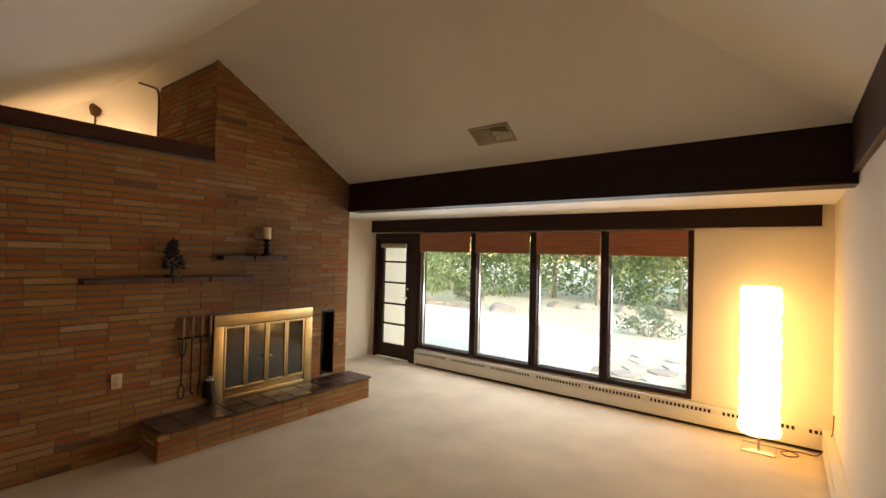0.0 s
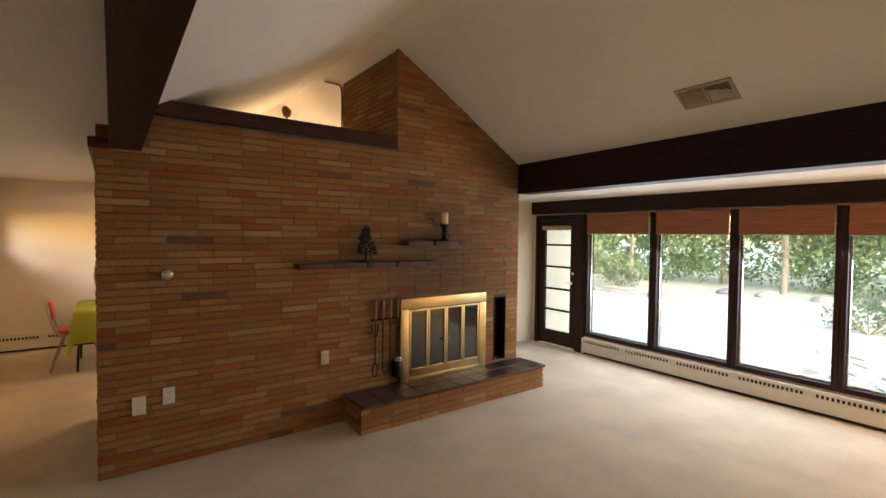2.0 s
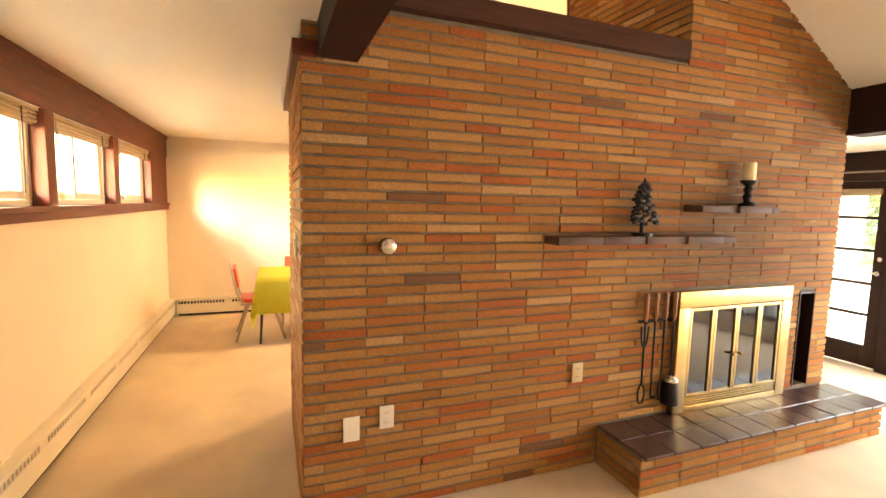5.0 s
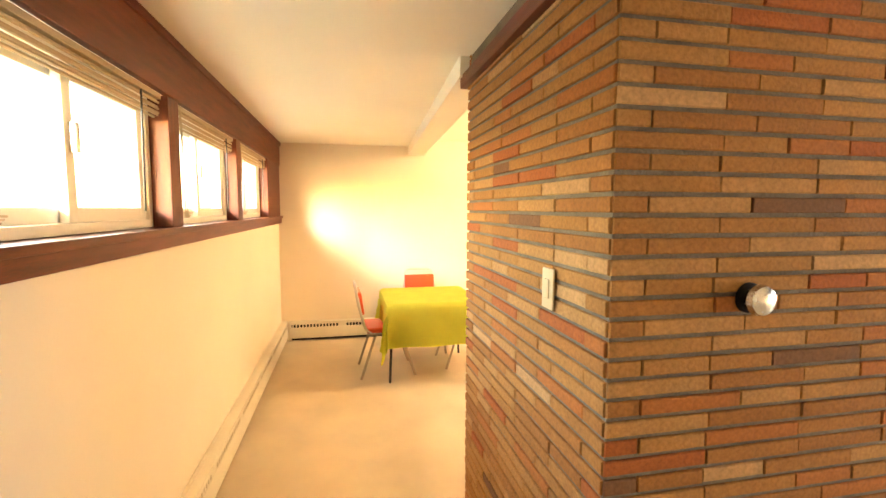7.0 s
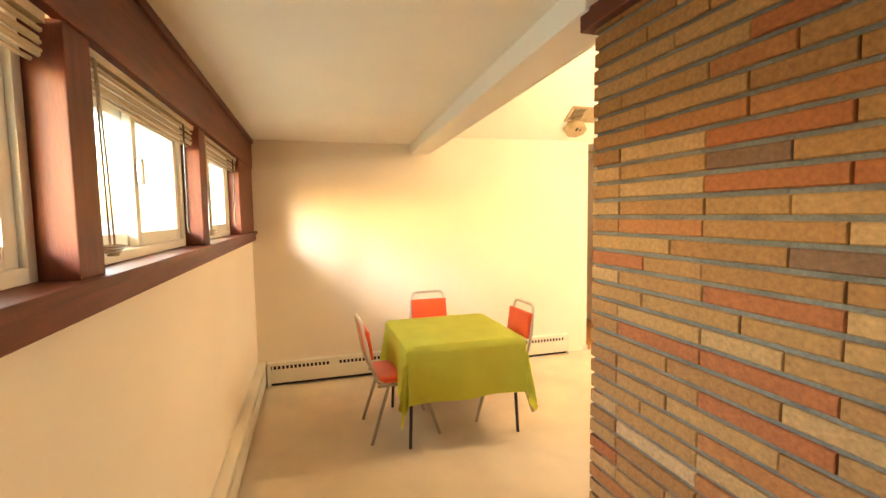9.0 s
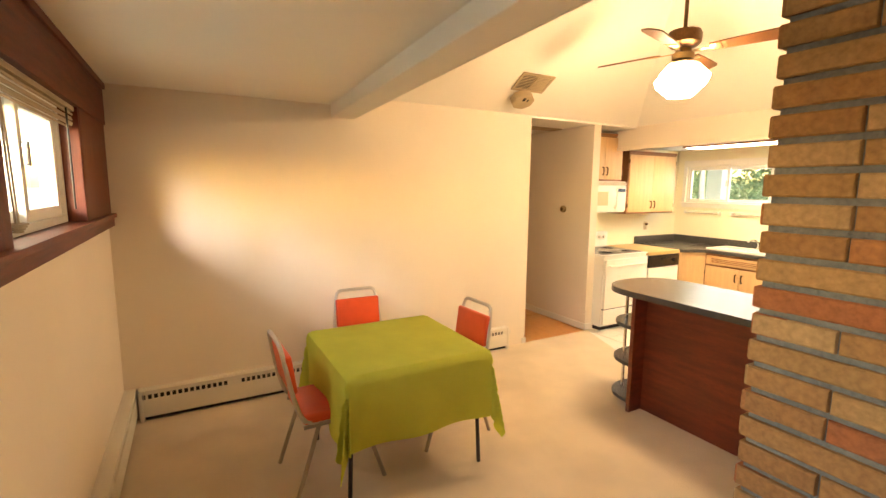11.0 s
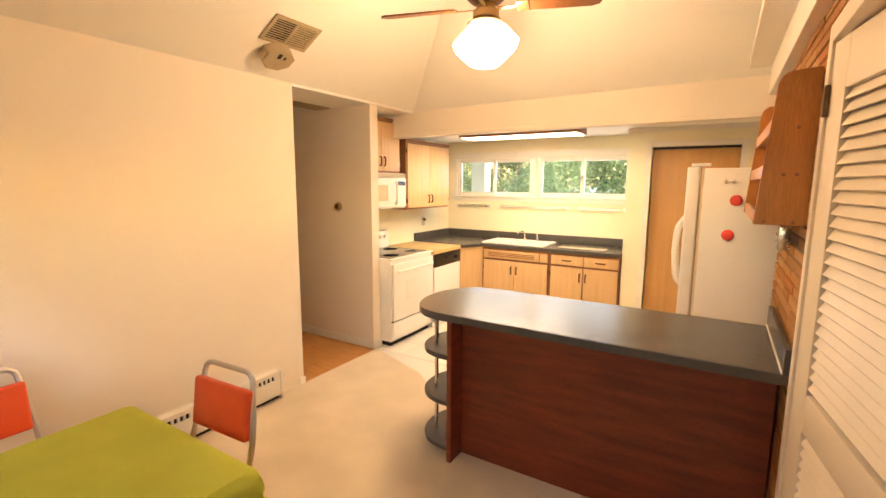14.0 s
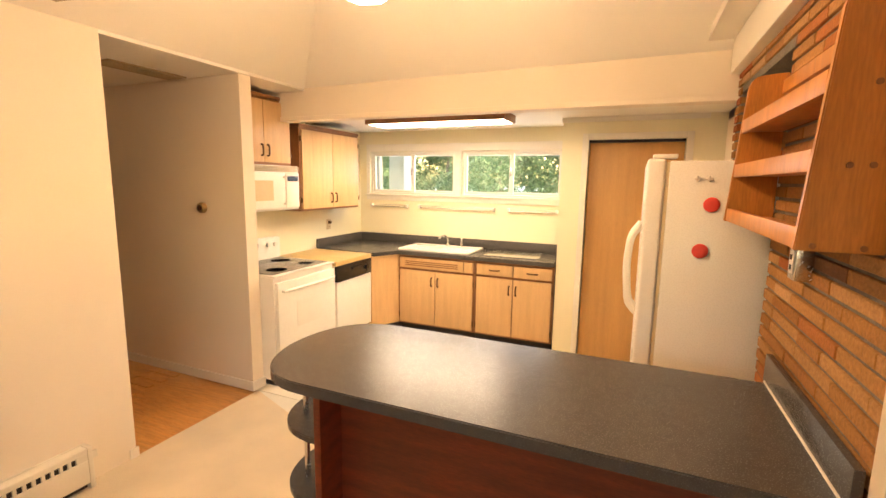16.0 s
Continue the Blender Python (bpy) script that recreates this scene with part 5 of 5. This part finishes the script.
fr = thing("refrigerator", "white side-by-side refrigerator standing in a brick niche", "refrigerator", (-5.60, 2.87, 0))
part("cabinet", boxes(((0.09, 0, 0.03), (0.68, 0.86, 1.775)), bevel=0.008), "white_enamel", fr)
part("base_grille", boxes(((0.05, 0.02, 0.0), (0.66, 0.84, 0.029))), "gap_shadow", fr, smooth=False)
part("door_gasket", boxes(((0.076, 0.008, 0.06), (0.09, 0.852, 1.77))), "almond", fr, smooth=False)
for y0, y1, hy in ((0.0, 0.36, 0.315), (0.364, 0.86, 0.41)):
    d = part("door", boxes(((0.0, y0, 0.05), (0.075, y1, 1.785)), bevel=0.014, seg=3), "white_enamel", fr)
    part("handle", tube([(0.0, hy, 1.0), (-0.045, hy, 1.05), (-0.06, hy, 1.25), (-0.05, hy, 1.4), (0.0, hy, 1.47)], 0.019), "white_plastic", d)
part("hinge_cover", boxes(((0.02, 0.02, 1.786), (0.12, 0.09, 1.805)), bevel=0.004), "white_plastic", fr)
for x, z, lab in ((0.235, 1.387, ""), (0.262, 1.589, "")):
    whole("fridge_magnet", lathe([(0.032, 0), (0.032, 0.005), (0.028, 0.008), (0.01, 0.0085)], 24), "red_magnet", "round red magnet on the refrigerator side", "magnet", group="refrigerator magnets").matrix_world = pose(-5.60 + x, 2.869, z, 90)
for x in (0.2, 0.245):
    bm = rods(((0, 0, -0.012), (0, -0.012, 0.012), 0.005), ((-0.012, -0.006, 0), (0.012, -0.006, 0), 0.005))
    whole("magnet_hook", bm, "white_plastic", "small white magnetic hook on the refrigerator side", "hook", (-5.60 + x, 2.869, 1.70), group="magnetic hooks")

# pine wall shelf on the brick
ps = thing("pine_wall_shelf", "orange varnished pine wall shelf with slanted sides", "shelf", (XK - 0.008, 1.875, 1.528))
side = [(0.0, 0.0), (-0.165, 0.0), (-0.163, 0.02), (-0.128, 0.52), (-0.118, 0.545), (-0.1, 0.56), (-0.05, 0.566), (0.0, 0.568)]
SHELF_L = 0.9
for y in (0.0, SHELF_L):
    b = bmesh.new()
    vs = [b.verts.new((x, y, z)) for x, z in side]
    f = b.faces.new(vs)
    g = bmesh.ops.extrude_face_region(b, geom=[f])["geom"]
    bmesh.ops.translate(b, vec=(0, 0.022, 0), verts=[v for v in g if isinstance(v, bmesh.types.BMVert)])
    bmesh.ops.recalc_face_normals(b, faces=b.faces[:])
    bmesh.ops.bevel(b, geom=b.edges[:], offset=0.003, segments=2, affect="EDGES")
    board = part("side_board", b, "pine", ps)
    for x, z in ((-0.04, 0.012), (-0.13, 0.012), (-0.045, 0.19), (-0.085, 0.19), (-0.055, 0.36)):
        part("wood_plug", rods(((x, y - 0.002, z), (x, y + 0.001, z), 0.007), sides=10), "birch_edge", board)
for z, dp in ((0.006, 0.142), (0.18, 0.131), (0.35, 0.12)):
    part("shelf_board", boxes(((-dp, 0.022, z), (-0.006, SHELF_L, z + 0.018)), bevel=0.002), "pine", ps)
    part("front_lip", boxes(((-dp - 0.018, 0.022, z - 0.004), (-dp - 0.001, SHELF_L, z + 0.046)), bevel=0.003), "pine", ps)
part("back_rail", boxes(((-0.02, 0.022, 0.49), (-0.002, SHELF_L, 0.54)), bevel=0.002), "pine", ps)
bx2 = thing("outlet_box", "small metal outlet box on the brick under the shelf", "outlet", (XK - 0.003, 2.33, 1.44))
part("box", boxes(((-0.045, -0.036, -0.055), (0.0, 0.036, 0.055)), bevel=0.004), "silver", bx2)
part("face", boxes(((-0.049, -0.02, -0.035), (-0.0455, 0.02, 0.035)), bevel=0.001), "white_plastic", bx2, "white outlet face")
part("sockets", boxes(((-0.0505, -0.008, 0.008), (-0.0492, 0.008, 0.024)), ((-0.0505, -0.008, -0.024), (-0.0492, 0.008, -0.008))), "black_gloss", bx2, smooth=False)

# hallway
th = thing("thermostat", "round brass thermostat on the hallway wall", "thermostat", (-8.763, 3.179, 1.437))
part("body", lathe([(0.042, 0), (0.042, 0.02), (0.036, 0.032), (0.02, 0.034)], 24), "brass", th).matrix_local = pose(0, 0, 0, 90)
part("dial", lathe([(0.022, 0.034), (0.022, 0.038), (0.012, 0.04)], 20), "antique", th).matrix_local = pose(0, 0, 0, 90)
hv = vent((-8.9, 2.86, 2.414), 90, 0, 0.55, 0.2, "flat tan grille in the hallway ceiling")

# ---- garden ----


def leaves(name, clumps, per, size, material, seed):
    """Many small leaf blades gathered in clumps (x, y, z, radius)."""
    r = np.random.RandomState(seed)
    V, F = [], []
    for cx, cy, cz, rad in clumps:
        for _ in range(per):
            d = r.normal(size=3)
            d /= np.linalg.norm(d) + 1e-6
            p = np.array((cx, cy, cz)) + d * rad * r.uniform(0.35, 1.0) * np.array((1, 1, 0.75))
            a, b = r.normal(size=3), r.normal(size=3)
            a /= np.linalg.norm(a)
            b -= a * a.dot(b)
            b /= np.linalg.norm(b)
            s = size * r.uniform(0.6, 1.4)
            k = len(V)
            V += [tuple(p - a * s), tuple(p + b * s * 0.4), tuple(p + a * s), tuple(p - b * s * 0.4)]
            F.append((k, k + 1, k + 2, k + 3))
    me = bpy.data.meshes.new(name)
    me.from_pydata(V, [], F)
    me.materials.append(M[material])
    return me


def garden_tree(x, y, height, spread, seed, label, first=0.25):
    r = random.Random(seed)
    t = thing("garden_tree", label, "tree", (x, y, -0.2), group="trees behind the house")
    tr = bmesh.new()
    lean = (r.uniform(-0.3, 0.3), r.uniform(-0.3, 0.3))
    p, rad = Vector((0, 0, 0)), 0.05 + 0.007 * height
    clumps = []
    for k in range(6):
        q = p + Vector((lean[0] / 5 + r.uniform(-0.1, 0.1), lean[1] / 5 + r.uniform(-0.1, 0.1), height / 6))
        rod(tr, p, q, rad, 9, rad * 0.8)
        if k >= 1:
            for _ in range(4):
                a = r.uniform(0, 6.28)
                ln = spread * r.uniform(0.5, 1.0) * (1 - 0.09 * k)
                e = q + Vector((ln * math.cos(a), ln * math.sin(a), ln * r.uniform(-0.05, 0.45)))
                rod(tr, q, e, rad * 0.3, 6, rad * 0.08)
                if k / 6 >= first:
                    for s in (0.45, 0.72, 1.0):
                        c = q.lerp(e, s)
                        clumps.append((c.x + r.uniform(-0.3, 0.3), c.y + r.uniform(-0.3, 0.3), c.z + r.uniform(-0.3, 0.25), r.uniform(0.35, 0.75)))
        p, rad = q, rad * 0.8
    part("trunk", tr, "bark", t)
    crown = new("crown", leaves("crown", clumps, 170, 0.085, "leaf", seed))
    crown.parent = t
    return t


for i, (x, y, h, s) in enumerate(((-13.5, 19.5, 9, 2.6), (-10.6, 17.6, 8, 2.3), (-8.0, 20.0, 9.5, 2.6), (-5.4, 18.2, 8.5, 2.2), (-2.6, 19.0, 8, 2.4), (0.2, 17.2, 9, 2.5), (3.4, 19.4, 8.5, 2.6), (-16.5, 16.5, 8.5, 2.6), (-12.2, 11.8, 8, 2.2), (-15.0, 12.2, 7.5, 2.3), (-18.6, 13.2, 8, 2.5))):
    garden_tree(x, y, h, s, 10 + i, "tall leafy green tree with a grey-brown trunk at the lawn's edge", 0.1)
r = random.Random(8)
hedge = [(r.uniform(-19, 7), 19.5 + r.uniform(-1.2, 2.2), 4.6 * r.random() ** 1.1, r.uniform(0.5, 1.0)) for _ in range(420)]
tagged(new("hedge", leaves("hedge", hedge, 95, 0.1, "leaf", 77)), "loose green hedge along the far edge of the lawn", "hedge", kind="stuff")
under = [(r.uniform(-17, -9), r.uniform(12.5, 15.5), r.uniform(0.2, 3.6), r.uniform(0.5, 0.9)) for _ in range(85)]
tagged(new("shrubbery", leaves("shrubbery", under, 140, 0.08, "leaf", 78)), "dense green shrubs beyond the kitchen windows", "shrubs", kind="stuff")
woods = [(r.uniform(-34, 22), r.uniform(25, 31), 10.5 * r.random(), r.uniform(0.9, 1.7)) for _ in range(400)]
tagged(new("far_woods", leaves("far_woods", woods, 80, 0.24, "leaf", 79)), "green woods far behind the garden", "woods", kind="stuff")
for x, y, s in ((-2.1, 11.9, 1.0), (-9.6, 15.4, 0.9)):
    b = thing("garden_shrub", "low silvery green shrub on the lawn", "shrub", (x, y, -0.16), group="garden shrubs")
    part("stems", rods(*[((0, 0, -0.05), (0.6 * s * math.cos(k * 0.9), 0.6 * s * math.sin(k * 0.9), 0.45 * s), 0.012) for k in range(7)], sides=6), "bark", b)
    me = leaves("foliage", [(0.62 * s * math.cos(k * 0.77) * (0.4 + 0.6 * (k % 3) / 2), 0.5 * s * math.sin(k * 0.77), s * (0.2 + 0.14 * (k % 4)), 0.3 * s) for k in range(16)], 60, 0.045, "leaf_pale", 90)
    f = new("foliage", me)
    f.parent = b
for x, y, s in ((-7.1, 13.6, 0.42), (-6.4, 16.4, 0.3), (-5.3, 16.6, 0.34), (-4.0, 16.8, 0.3), (-2.8, 16.9, 0.33), (-1.4, 16.6, 0.3), (0.2, 16.7, 0.36)):
    bm = bmesh.new()
    bmesh.ops.create_icosphere(bm, subdivisions=3, radius=s)
    for v in bm.verts:
        v.co *= 1 + 0.28 * noise.noise(v.co * 3 / s * 0.5 + Vector((x, y, 0)))
        v.co.z *= 0.62
    whole("boulder", bm, "boulder", "grey fieldstone lying on the lawn", "boulder", (x, y, -0.16), group="stones along the lawn")
step = thing("garden_step", "low grey stone kerb at the patio's edge", "kerb", (-9.2, 13.2, -0.16))
part("kerb_stone", boxes(((-1.6, 0, -0.05), (-0.05, 0.3, 0.16)), ((0.0, 0.02, -0.05), (1.5, 0.3, 0.15)), bevel=0.02), "boulder", step)
flags = thing("flagstone_path", "irregular pale flagstones set in the lawn", "paving", (-0.4, 7.6, -0.16), kind="structure")
r = random.Random(3)
for i in range(9):
    for j in range(7):
        cx, cy = -2.2 + 0.55 * i + r.uniform(-0.08, 0.08), -1.5 + 0.55 * j + r.uniform(-0.08, 0.08)
        pts = [(cx + 0.27 * r.uniform(0.75, 1.08) * math.cos(k * 1.047 + 0.3), cy + 0.27 * r.uniform(0.75, 1.08) * math.sin(k * 1.047 + 0.3)) for k in range(6)]
        part("flagstone", slab(pts, -0.03, 0.028 + r.uniform(-0.006, 0.006)), "flag", flags, smooth=False)
post = whole("porch_post", boxes(((-0.12, -0.12, 0), (0.12, 0.12, 2.67)), bevel=0.008), "siding", "white painted porch post outside the kitchen window", "post", (-8.87, 6.62, -0.17))

# ---- brick walls ----
RISE = (RIDGE_Z - EAVE_Z) / RUN
core = boxes(((XS + 0.008, YC + 0.008, 0), (XB - 0.006, 2.265, 2.455)), ((XK + 0.008, 0.76, 2.205), (XS + 0.008, 1.77, 2.38)), ((XK + 0.008, 1.77, 0), (XS + 0.008, 2.265, 2.38)), ((XK + 0.008, 2.265, 0), (-4.45, 2.80, 2.455)), ((-4.45, 2.265, 0), (XB - 0.166, 3.88, 2.455)),
             ((XB - 0.166, 2.265, 0), (XB - 0.006, 3.518, 2.455)), ((XB - 0.166, 3.694, 0), (XB - 0.006, 3.88, 2.455)), ((XB - 0.166, 3.518, 0), (XB - 0.006, 3.694, 0.268)), ((XB - 0.166, 3.518, 0.992), (XB - 0.006, 3.694, 2.455)),
             ((XK + 0.008, 2.80, 2.2), (-4.45, 3.88, 2.455)), ((XK + 0.008, 3.78, 0), (-4.45, 3.88, 2.2)))
ring = [(2.273, 2.461), (3.88, 2.461), (EAVE_N, EAVE_Z), (2.273, EAVE_Z + (EAVE_N - 2.273) * RISE)]
vs = [[core.verts.new((x, y, z)) for y, z in ring] for x in (-4.905, XB - 0.006)]
core.faces.new(vs[0]), core.faces.new(vs[1][::-1])
for k in range(4):
    core.faces.new((vs[0][k], vs[1][k], vs[1][(k + 1) % 4], vs[0][(k + 1) % 4]))
wall_brick = setting("wall_brick", core, "mortar", "roman brick fireplace wall and chimney with raked joints", "wall")

COURSE, BH = 0.0508, 0.039


def brick_rows(a, b, z0, ztop, holes, seed, flip, header=0.095):
    """Bricks of a wall along one axis from a to b: lists of (from, to, z)."""
    r = random.Random(seed)
    rows = []
    z, k = z0, flip
    while True:
        u = a
        first = True
        any_here = False
        while u < b - 0.03:
            w = (header if k % 2 else 0.297) if first else r.choice((0.297, 0.297, 0.297, 0.297, 0.195))
            first = False
            e = min(u + w, b)
            if b - e < 0.05:
                e = b
            spans = [(u, e)]
            for h0, h1, hz0, hz1 in holes:
                if z + BH > hz0 and z < hz1:
                    cut = []
                    for s0, s1 in spans:
                        if s1 <= h0 or s0 >= h1:
                            cut.append((s0, s1))
                        else:
                            if s0 < h0 - 0.02:
                                cut.append((s0, h0))
                            if s1 > h1 + 0.02:
                                cut.append((h1, s1))
                    spans = cut
            for s0, s1 in spans:
                if z + BH <= max(ztop(s0), ztop(s1)) - 0.002 and s1 - s0 > 0.03:
                    rows.append((s0, s1 - 0.004, z))
                    any_here = True
            u = e
        z += COURSE
        k += 1
        if z > 3.6 or not any_here and z > z0 + 2:
            return rows


def brick_shape(length, jitter):
    """One brick from u = 0 to length, its face at d = 0.008, with softened edges."""
    c, e, f = 0.003, 0.0016, 0.008 + jitter
    ring0 = [(0, -0.05, 0), (length, -0.05, 0), (length, -0.05, BH), (0, -0.05, BH)]
    ring1 = [(0, f - c, 0), (length, f - c, 0), (length, f - c, BH), (0, f - c, BH)]
    ring2 = [(e, f, c), (length - e, f, c), (length - e, f, BH - c), (e, f, BH - c)]
    V = ring0 + ring1 + ring2
    F = [(8, 11, 10, 9)]
    for o in (0, 4):
        for k in range(4):
            F.append((o + k, o + (k + 1) % 4, o + 4 + (k + 1) % 4, o + 4 + k)[::-1])
    return V, F


BRICKS = {}


def lay(rows, place, parent, single, joined):
    """Lays bricks: those that single() picks become parts, the others go to the joined mesh lists."""
    r = random.Random(21)
    for s0, s1, z in rows:
        ln = round(s1 - s0, 3)
        m = place(s0, s1, z)
        if single(s0, z):
            key = (ln, r.randint(0, 2))
            if key not in BRICKS:
                V, F = brick_shape(ln, (-0.0015, 0.0, 0.002)[key[1]])
                me = bpy.data.meshes.new("brick")
                me.from_pydata(V, [], F)
                me.materials.append(M["brick"])
                BRICKS[key] = me
            ob = new("brick", BRICKS[key])
            ob.parent = parent
            ob.matrix_local = m
        else:
            V, F = brick_shape(ln, r.uniform(-0.002, 0.003))
            k = len(joined[0])
            joined[0].extend([tuple(m @ Vector(v)) for v in V])
            joined[1].extend([tuple(i + k for i in f) for f in F])


def join(joined, parent, label):
    me = bpy.data.meshes.new("bricks")
    me.from_pydata(joined[0], [], joined[1])
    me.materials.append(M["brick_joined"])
    ob = new("bricks", me)
    ob.parent = parent
    return tagged(ob, label, kind="stuff")


rest = ([], [])
slope = lambda y: EAVE_Z + (EAVE_N - y) * RISE + 0.01
HOLES = [(2.30, 3.35, 0.0, 1.03), (3.515, 3.697, 0.26, 1.0), (1.735, 3.95, 0.0, 0.21)]
east = [b for b in brick_rows(YC + 0.005, 3.885, 0.005, lambda y: 2.46 if y < 2.45 else slope(y), HOLES, 5, 0) if b[2] < 2.42]
east += [b for b in brick_rows(2.267, 3.885, 0.005, slope, [], 15, 0) if b[2] > 2.42]
lay(east, lambda s0, s1, z: pose(XB - 0.006, s1, z, 0, 0, -90), wall_brick, lambda u, z: u < 0.5 and 0.35 < z < 1.75, rest)
south_rows = brick_rows(-XB + 0.005, -(XS - 0.002), 0.005, lambda u: 2.246, [], 6, 1, 0.1)
lay(south_rows, lambda s0, s1, z: pose(-s0, YC + 0.006, z, 0, 0, 180), wall_brick, lambda u, z: True, rest)
chim = brick_rows(-XB, 4.905, 2.545, lambda u: EAVE_Z + (EAVE_N - 2.285) * RISE, [], 7, 0)
lay(chim, lambda s0, s1, z: pose(-s0, 2.271, z, 0, 0, 180), wall_brick, lambda u, z: False, rest)
kit = brick_rows(1.775, 3.885, 0.005, lambda y: 2.384, [(2.80, 3.78, 0.0, 2.2)], 8, 0)
lay(kit, lambda s0, s1, z: pose(XK + 0.006, s0, z, 0, 0, 90), wall_brick, lambda u, z: False, rest)
kit2 = brick_rows(YC, 0.757, 0.005, lambda y: 2.384, [], 9, 0)
lay(kit2, lambda s0, s1, z: pose(XS + 0.006, s0, z, 0, 0, 90), wall_brick, lambda u, z: False, rest)
over = [b for b in brick_rows(0.76, 1.772, 0.005, lambda y: 2.384, [], 18, 0) if b[2] > 2.2]
lay(over, lambda s0, s1, z: pose(XK + 0.006, s0, z, 0, 0, 90), wall_brick, lambda u, z: False, rest)
niche = brick_rows(4.45, -XK, 0.005, lambda u: 2.2, [], 10, 0)
lay(niche, lambda s0, s1, z: pose(-s0, 3.786, z, 0, 0, 180), wall_brick, lambda u, z: False, rest)
join(rest, wall_brick, "buff, orange and red roman bricks")
rest = ([], [])
front = brick_rows(0.0, 2.2, 0.003, lambda u: 0.226, [], 11, 0)
front = [b for b in front if b[2] < 0.18]
lay(front, lambda s0, s1, z: pose(0.352, s1, z * 1.08, 0, 0, -90), hearth, lambda u, z: True, rest)
side_rows = [b for b in brick_rows(-0.352, -0.0, 0.003, lambda u: 0.226, [], 12, 1) if b[2] < 0.18]
lay(side_rows, lambda s0, s1, z: pose(-s0, 0.01, z * 1.08, 0, 0, 180), hearth, lambda u, z: True, rest)

# hallway floor strips
strip = solid(boxes(((0, 0, 0), (1.18, 0.055, 0.008)), bevel=0.001, seg=1), "plank", "hall_floor")
for i in range(16):
    for j in range(3):
        x = -10.6 + 1.182 * j + (0.4 if i % 2 else 0.0) * 0.7
        if x + 1.18 < XW - 0.001:
            ob = new("plank", strip)
            ob.parent = floor_hall
            ob.matrix_local = pose(x, 2.25 + 0.0565 * i, -0.0118)

# kitchen floor tiles
vinyl = solid(boxes(((0.0015, 0.0015, -0.0055), (0.3035, 0.3035, -0.001)), bevel=0.0012, seg=1), "tile", "vinyl_tile")
for i in range(11):
    for j in range(9):
        x, y = -8.6 + 0.305 * i, 2.29 + 0.305 * j
        if y > 2.93 or x > -7.3:
            ob = new("tile", vinyl)
            ob.parent = floor_kitchen
            ob.matrix_local = pose(x, y, 0)
